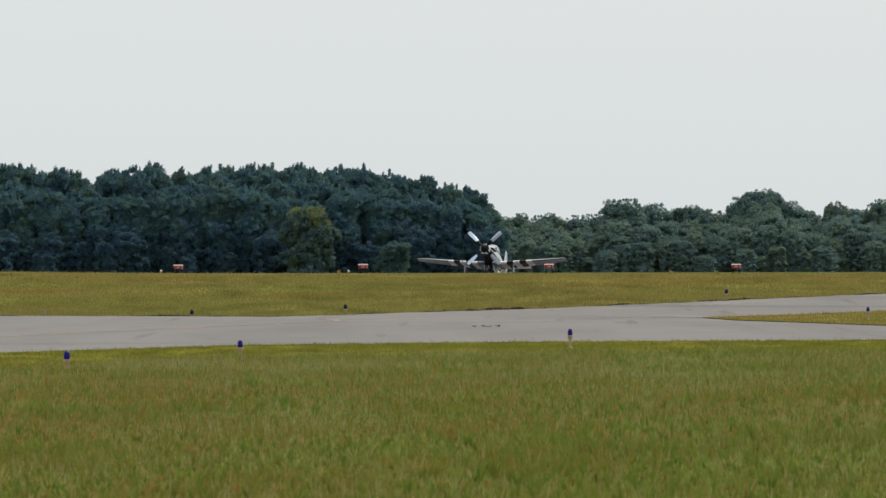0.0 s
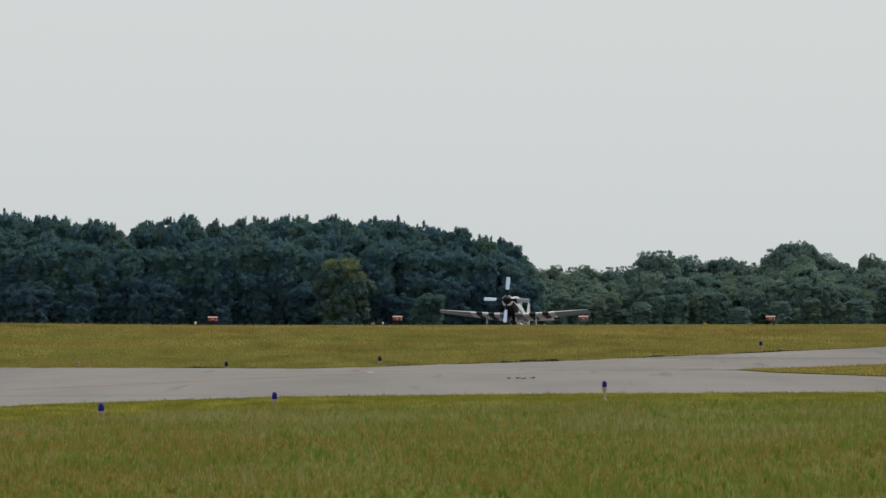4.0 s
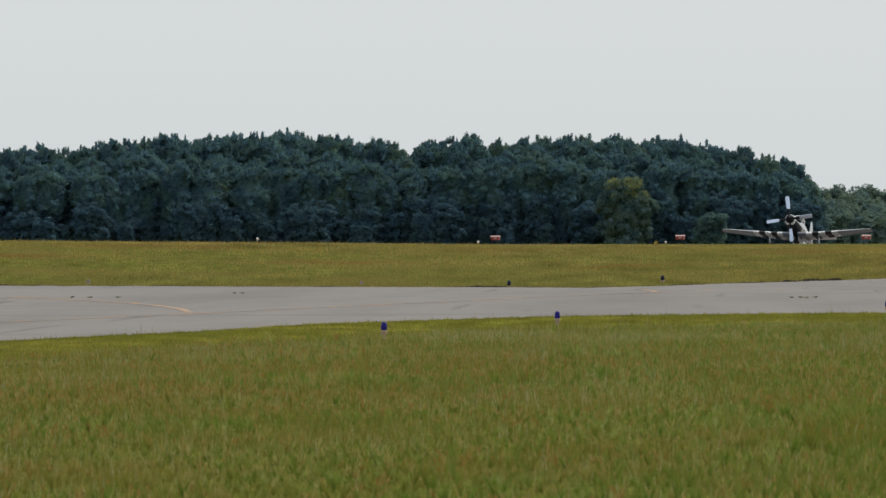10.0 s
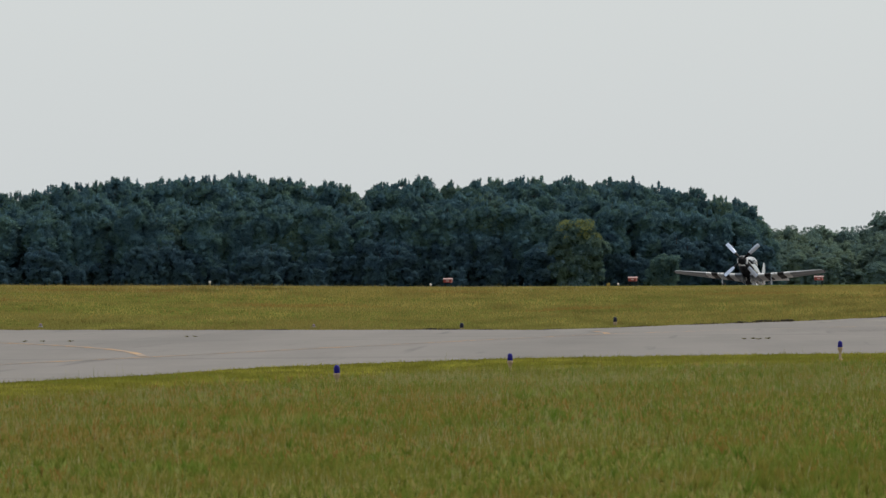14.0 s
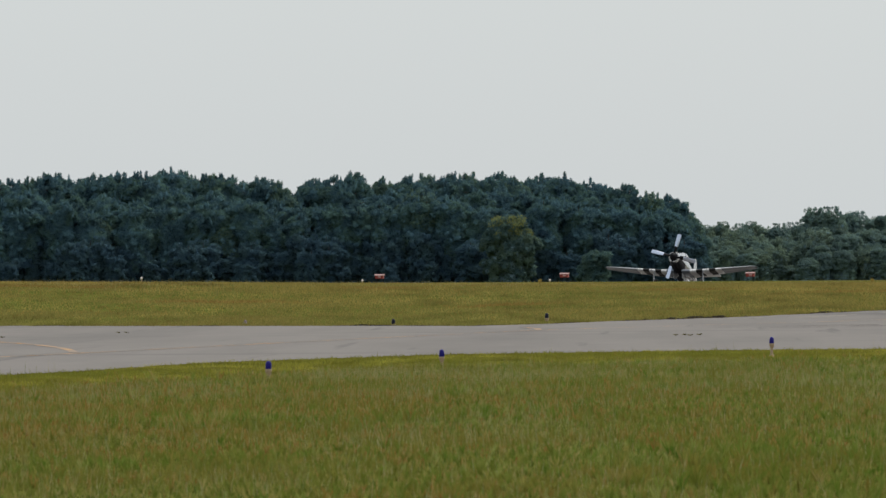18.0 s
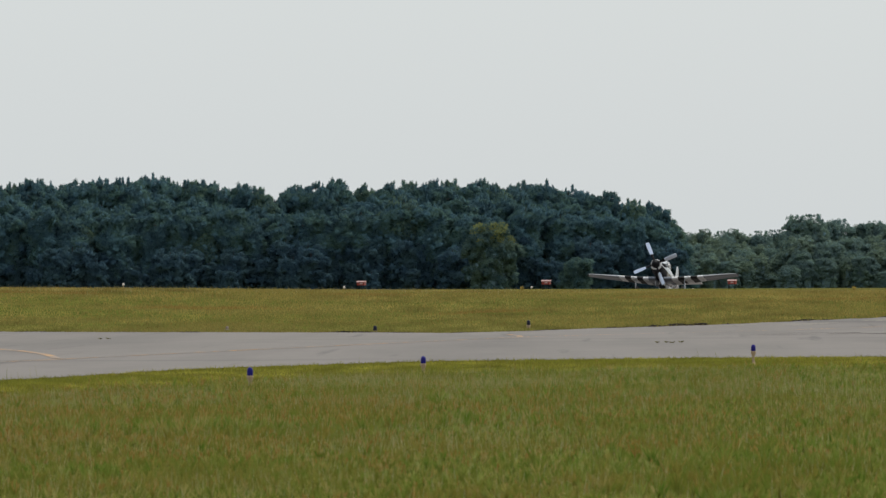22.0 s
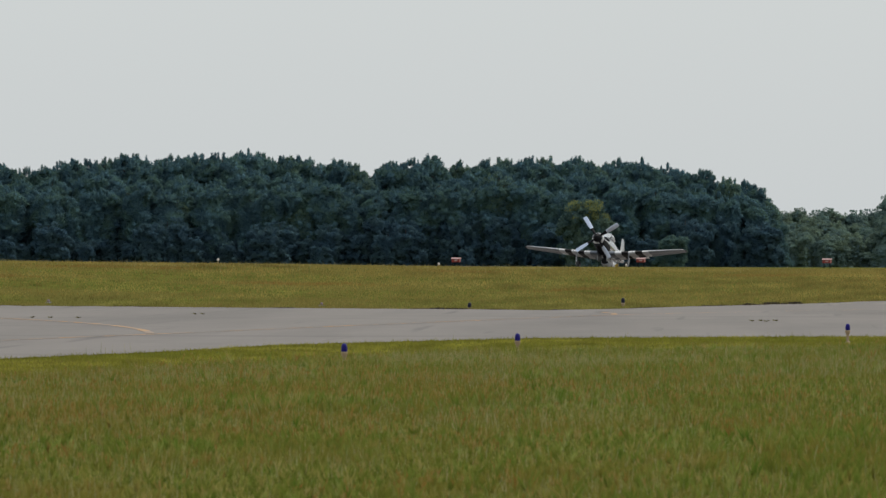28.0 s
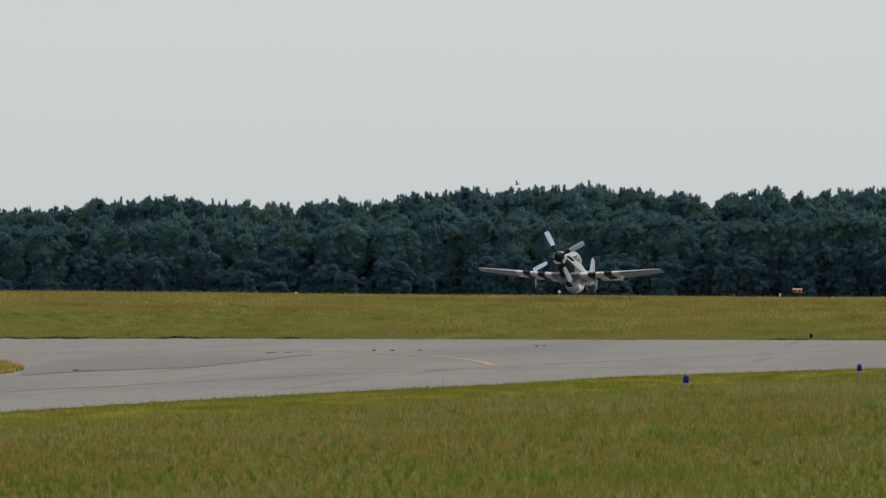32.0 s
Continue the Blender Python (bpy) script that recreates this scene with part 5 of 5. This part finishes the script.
                sec = []
                for i in range(10):
                    a = 2 * math.pi * i / 10
                    u, v = w / 2 * math.cos(a), th / 2 * math.sin(a)
                    sec.append(q @ Vector((u * s_ + v * c, u * c - v * s_, r)))
                rr.append(sec)
            return loft(rr)
        bl = part("blade", vane([(0.75, 0.26, 0.06, 36), (0.95, 0.30, 0.045, 30), (1.25, 0.31, 0.032, 25), (1.6, 0.30, 0.022, 21), (1.68, 0.26, 0.016, 20), (1.70, 0.2, 0.01, 20)]), M["blade_grey"], prop, "bare metal paddle blade")
        part("blade_root", vane([(0.2, 0.13, 0.13, 50), (0.4, 0.17, 0.11, 45), (0.6, 0.23, 0.07, 39), (0.752, 0.262, 0.062, 36)]), M["black"], bl, "black blade cuff")
    return root, prop


WHEELS = []


def bird(size, label):
    """A soaring bird: body, tail and two wings that beat."""
    root = tagged(new("bird"), label, "bird")
    part("body", loft([ring((x, 0, 0), r, "x", 10) for x, r in ((-0.34, 0.02), (-0.2, 0.07), (0.0, 0.11), (0.2, 0.09), (0.3, 0.05), (0.36, 0.045), (0.42, 0.01))]), M["plumage"], root)
    part("tail", loft([[(-0.3, -0.05, 0), (-0.3, 0.05, 0), (-0.3, 0, 0.03)], [(-0.6, -0.13, 0), (-0.6, 0.13, 0), (-0.6, 0, 0.02)]]), M["plumage"], root)
    wings = []
    for s in (-1, 1):
        w = part("wing", loft([[(0.16 - 0.05 * k, s * y, 0.02), (-0.02 - 0.03 * k, s * y, 0.045), (-0.2 + 0.04 * k, s * y, 0.02), (-0.02 - 0.03 * k, s * y, 0.0)] for k, y in ((0, 0.0), (0.6, 0.25), (1.2, 0.5), (2.4, 0.7), (3.0, 0.78))]), M["plumage"], root)
        wings.append((s, w))
    for ob in root.children:
        ob.data.transform(Matrix.Scale(size, 4))
    return root, wings


def weeds():
    """Tufts that grow in the joints of the taxiway."""
    rng = np.random.default_rng(3)
    for k, (x, y) in enumerate(((0.92, 332), (1.18, 333), (1.33, 331), (1.62, 333), (-22.75, 265.4), (-20.3, 340), (-19.75, 340), (-18.95, 340), (-16.4, 360), (-16.2, 361))):
        n = 16
        v = [(0, 0, 0)]
        f = []
        for i in range(n):
            a, r, h = rng.uniform(0, 6.28), rng.uniform(0.03, 0.11), rng.uniform(0.02, 0.06)
            v += [(r * math.cos(a), r * math.sin(a), h), (r * math.cos(a + 0.5), r * math.sin(a + 0.5), h * 0.6)]
            f.append((0, 2 * i + 1, 2 * i + 2))
        ob = tagged(new("weed_tuft", raw("weed_tuft", v, f, M["weed"])), "small dark weed tuft in a taxiway joint", "weed", "weeds in the taxiway")
        ob.matrix_basis = Matrix.Translation((x, y, 0.01))

def crest_weeds():
    """Brown dead weeds standing above the grass near the crest."""
    rng = np.random.default_rng(21)
    for k, b in enumerate((-0.009, 0.0198, 0.0238)):
        y = float(crest_at(b)) + 4
        v, f = [(0, 0, -0.02)], []
        for i in range(16):
            a, r, h = rng.uniform(0, 6.28), rng.uniform(0.03, 0.15), rng.uniform(0.1, 0.3)
            v += [(r * math.cos(a), r * math.sin(a), h), (r * math.cos(a) + rng.uniform(0.02, 0.07), r * math.sin(a), h * 0.75)]
            f.append((0, 2 * i + 1, 2 * i + 2))
        ob = tagged(new("dry_weed", raw("dry_weed", v, f, M["dry_blade"])), "brown dry weed standing above the grass", "weed", "dry weeds on the crest")
        ob.matrix_basis = Matrix.Translation(at(b * y, y))


ground_sheet()
paving()
islands()
marks()
crack_seal()
worn_patches()
woods()
lights()
weeds()
crest_weeds()
PLANE, PROP = aeroplane()
BIRD, WINGS = bird(1.0, "grey large bird climbing over the wood")
SMALL_BIRD, SMALL_WINGS = bird(0.5, "small dark bird crossing over the pine tops")
grass()

# Metres rolled from the waiting place.
ROLL = [(0, -4.8), (0.5, -3.7), (1, -2.0), (1.5, -0.5), (2, 0), (12, 0), (22.3, 0), (23, 0.65), (23.5, 2.4), (24, 5.1), (24.5, 8.3), (26.5, 30.3), (27, 38.1), (27.5, 46.9),
        (28, 56.8), (28.5, 67.5), (29, 79.2), (29.5, 91.5), (30, 105.3), (30.5, 119.8), (31, 135.7), (31.5, 152.1), (32, 169.3)]
# Turn of the propeller as seen from ahead, clockwise from upright.
TURN = [(0, -45), (1, -48), (2, -59), (5, -12), (6, -25), (7, -12), (8, -40), (9, -48), (10, -8), (11, -6), (12, -47), (13, 27), (14, -43), (17, -56), (18, 14), (19, 41), (20, 2), (21, 6), (22, -23), (23, 21), (24, -28),
        (27, 1), (28, -34), (29, 20), (30, 36.6), (31, -13), (32, -29)]


def motions():
    rows = []
    for t, d in ROLL:
        p = START - AWAY * d
        k = min(max(d, 0) / 60, 1)
        p = p - SIDE * float(np.interp(d, [57, 105, 169], [0, 0.12, 0.09]))
        rise = float(np.interp(d, [0, 57, 105, 169], [0, 0.03, 0.10, 0.12]))         # small lift fitted to the camera's view, as is the sideways shift above
        rows.append((t, pose(p.x, p.y, float(lie(p.x, p.y)) + 0.014 + rise, (-1.2 + 0.6 * min(max(d - 105, 0) / 64, 1)) * k, -12.0 + 0.9 * k, -90 - math.degrees(HEAD))))
    walk(PLANE, rows)
    rows, total, last = [], 0.0, None
    for (t0, a0), (t1, a1) in zip(TURN, TURN[1:]):
        n = round((t1 - t0) * FPS)
        want = -(a1 - a0)
        whole = 54.0 * n
        whole += (want - whole + 45) % 90 - 45
        for k in range(n):
            rows.append((t0 + k / FPS, pose(2.35, 0, 1.9, -TURN[0][1] + total + whole * k / n, 0, 0)))
        total += whole
    rows.append((32.0, pose(2.35, 0, 1.9, -TURN[0][1] + total, 0, 0)))
    walk(PROP, rows)
    # unit of bearing and height is 1 / 20400 of the distance
    walk(BIRD, [(t, pose(b / 20400 * 1900, 1900, EYE + v / 20400 * 1900, 18, 0, 155)) for t, b, v in ((0, -870, 100), (30, -880, 120), (31.2, -934, 142), (31.5, -945, 157), (31.8, -955, 164), (32, -963, 172))])
    walk(SMALL_BIRD, [(t, pose(b / 20400 * 1900, 1900, EYE + v / 20400 * 1900, 8, 0, -20)) for t, b, v in ((0, -175, 70), (28.5, -170, 70), (29.4, -88, 148), (29.6, -67, 155), (30, -24, 156), (30.3, 6, 154), (32, 170, 158))])
    for wings, size, beat in ((WINGS, 1.0, 0.9), (SMALL_WINGS, 0.5, 1.2)):
        for s, w in wings:
            walk(w, [(k * 0.1, pose(0, s * 0.05 * size, 0.03 * size, s * (14 + 30 * math.sin((k - 318) * beat)), 0, 0)) for k in range(321)])
    for w in WHEELS:
        at0 = w.matrix_basis.translation
        ts, ds = zip(*ROLL)
        spins, angle, before = [], 0.0, ds[0]
        for k in range(32 * FPS + 1):
            d = float(np.interp(k / FPS, ts, ds))
            angle, before = angle + min((d - before) / 0.345, 1.3), d
            spins.append((k / FPS, Matrix.Translation(at0) @ Matrix.Rotation(angle, 4, "Y")))
        walk(w, spins)


motions()
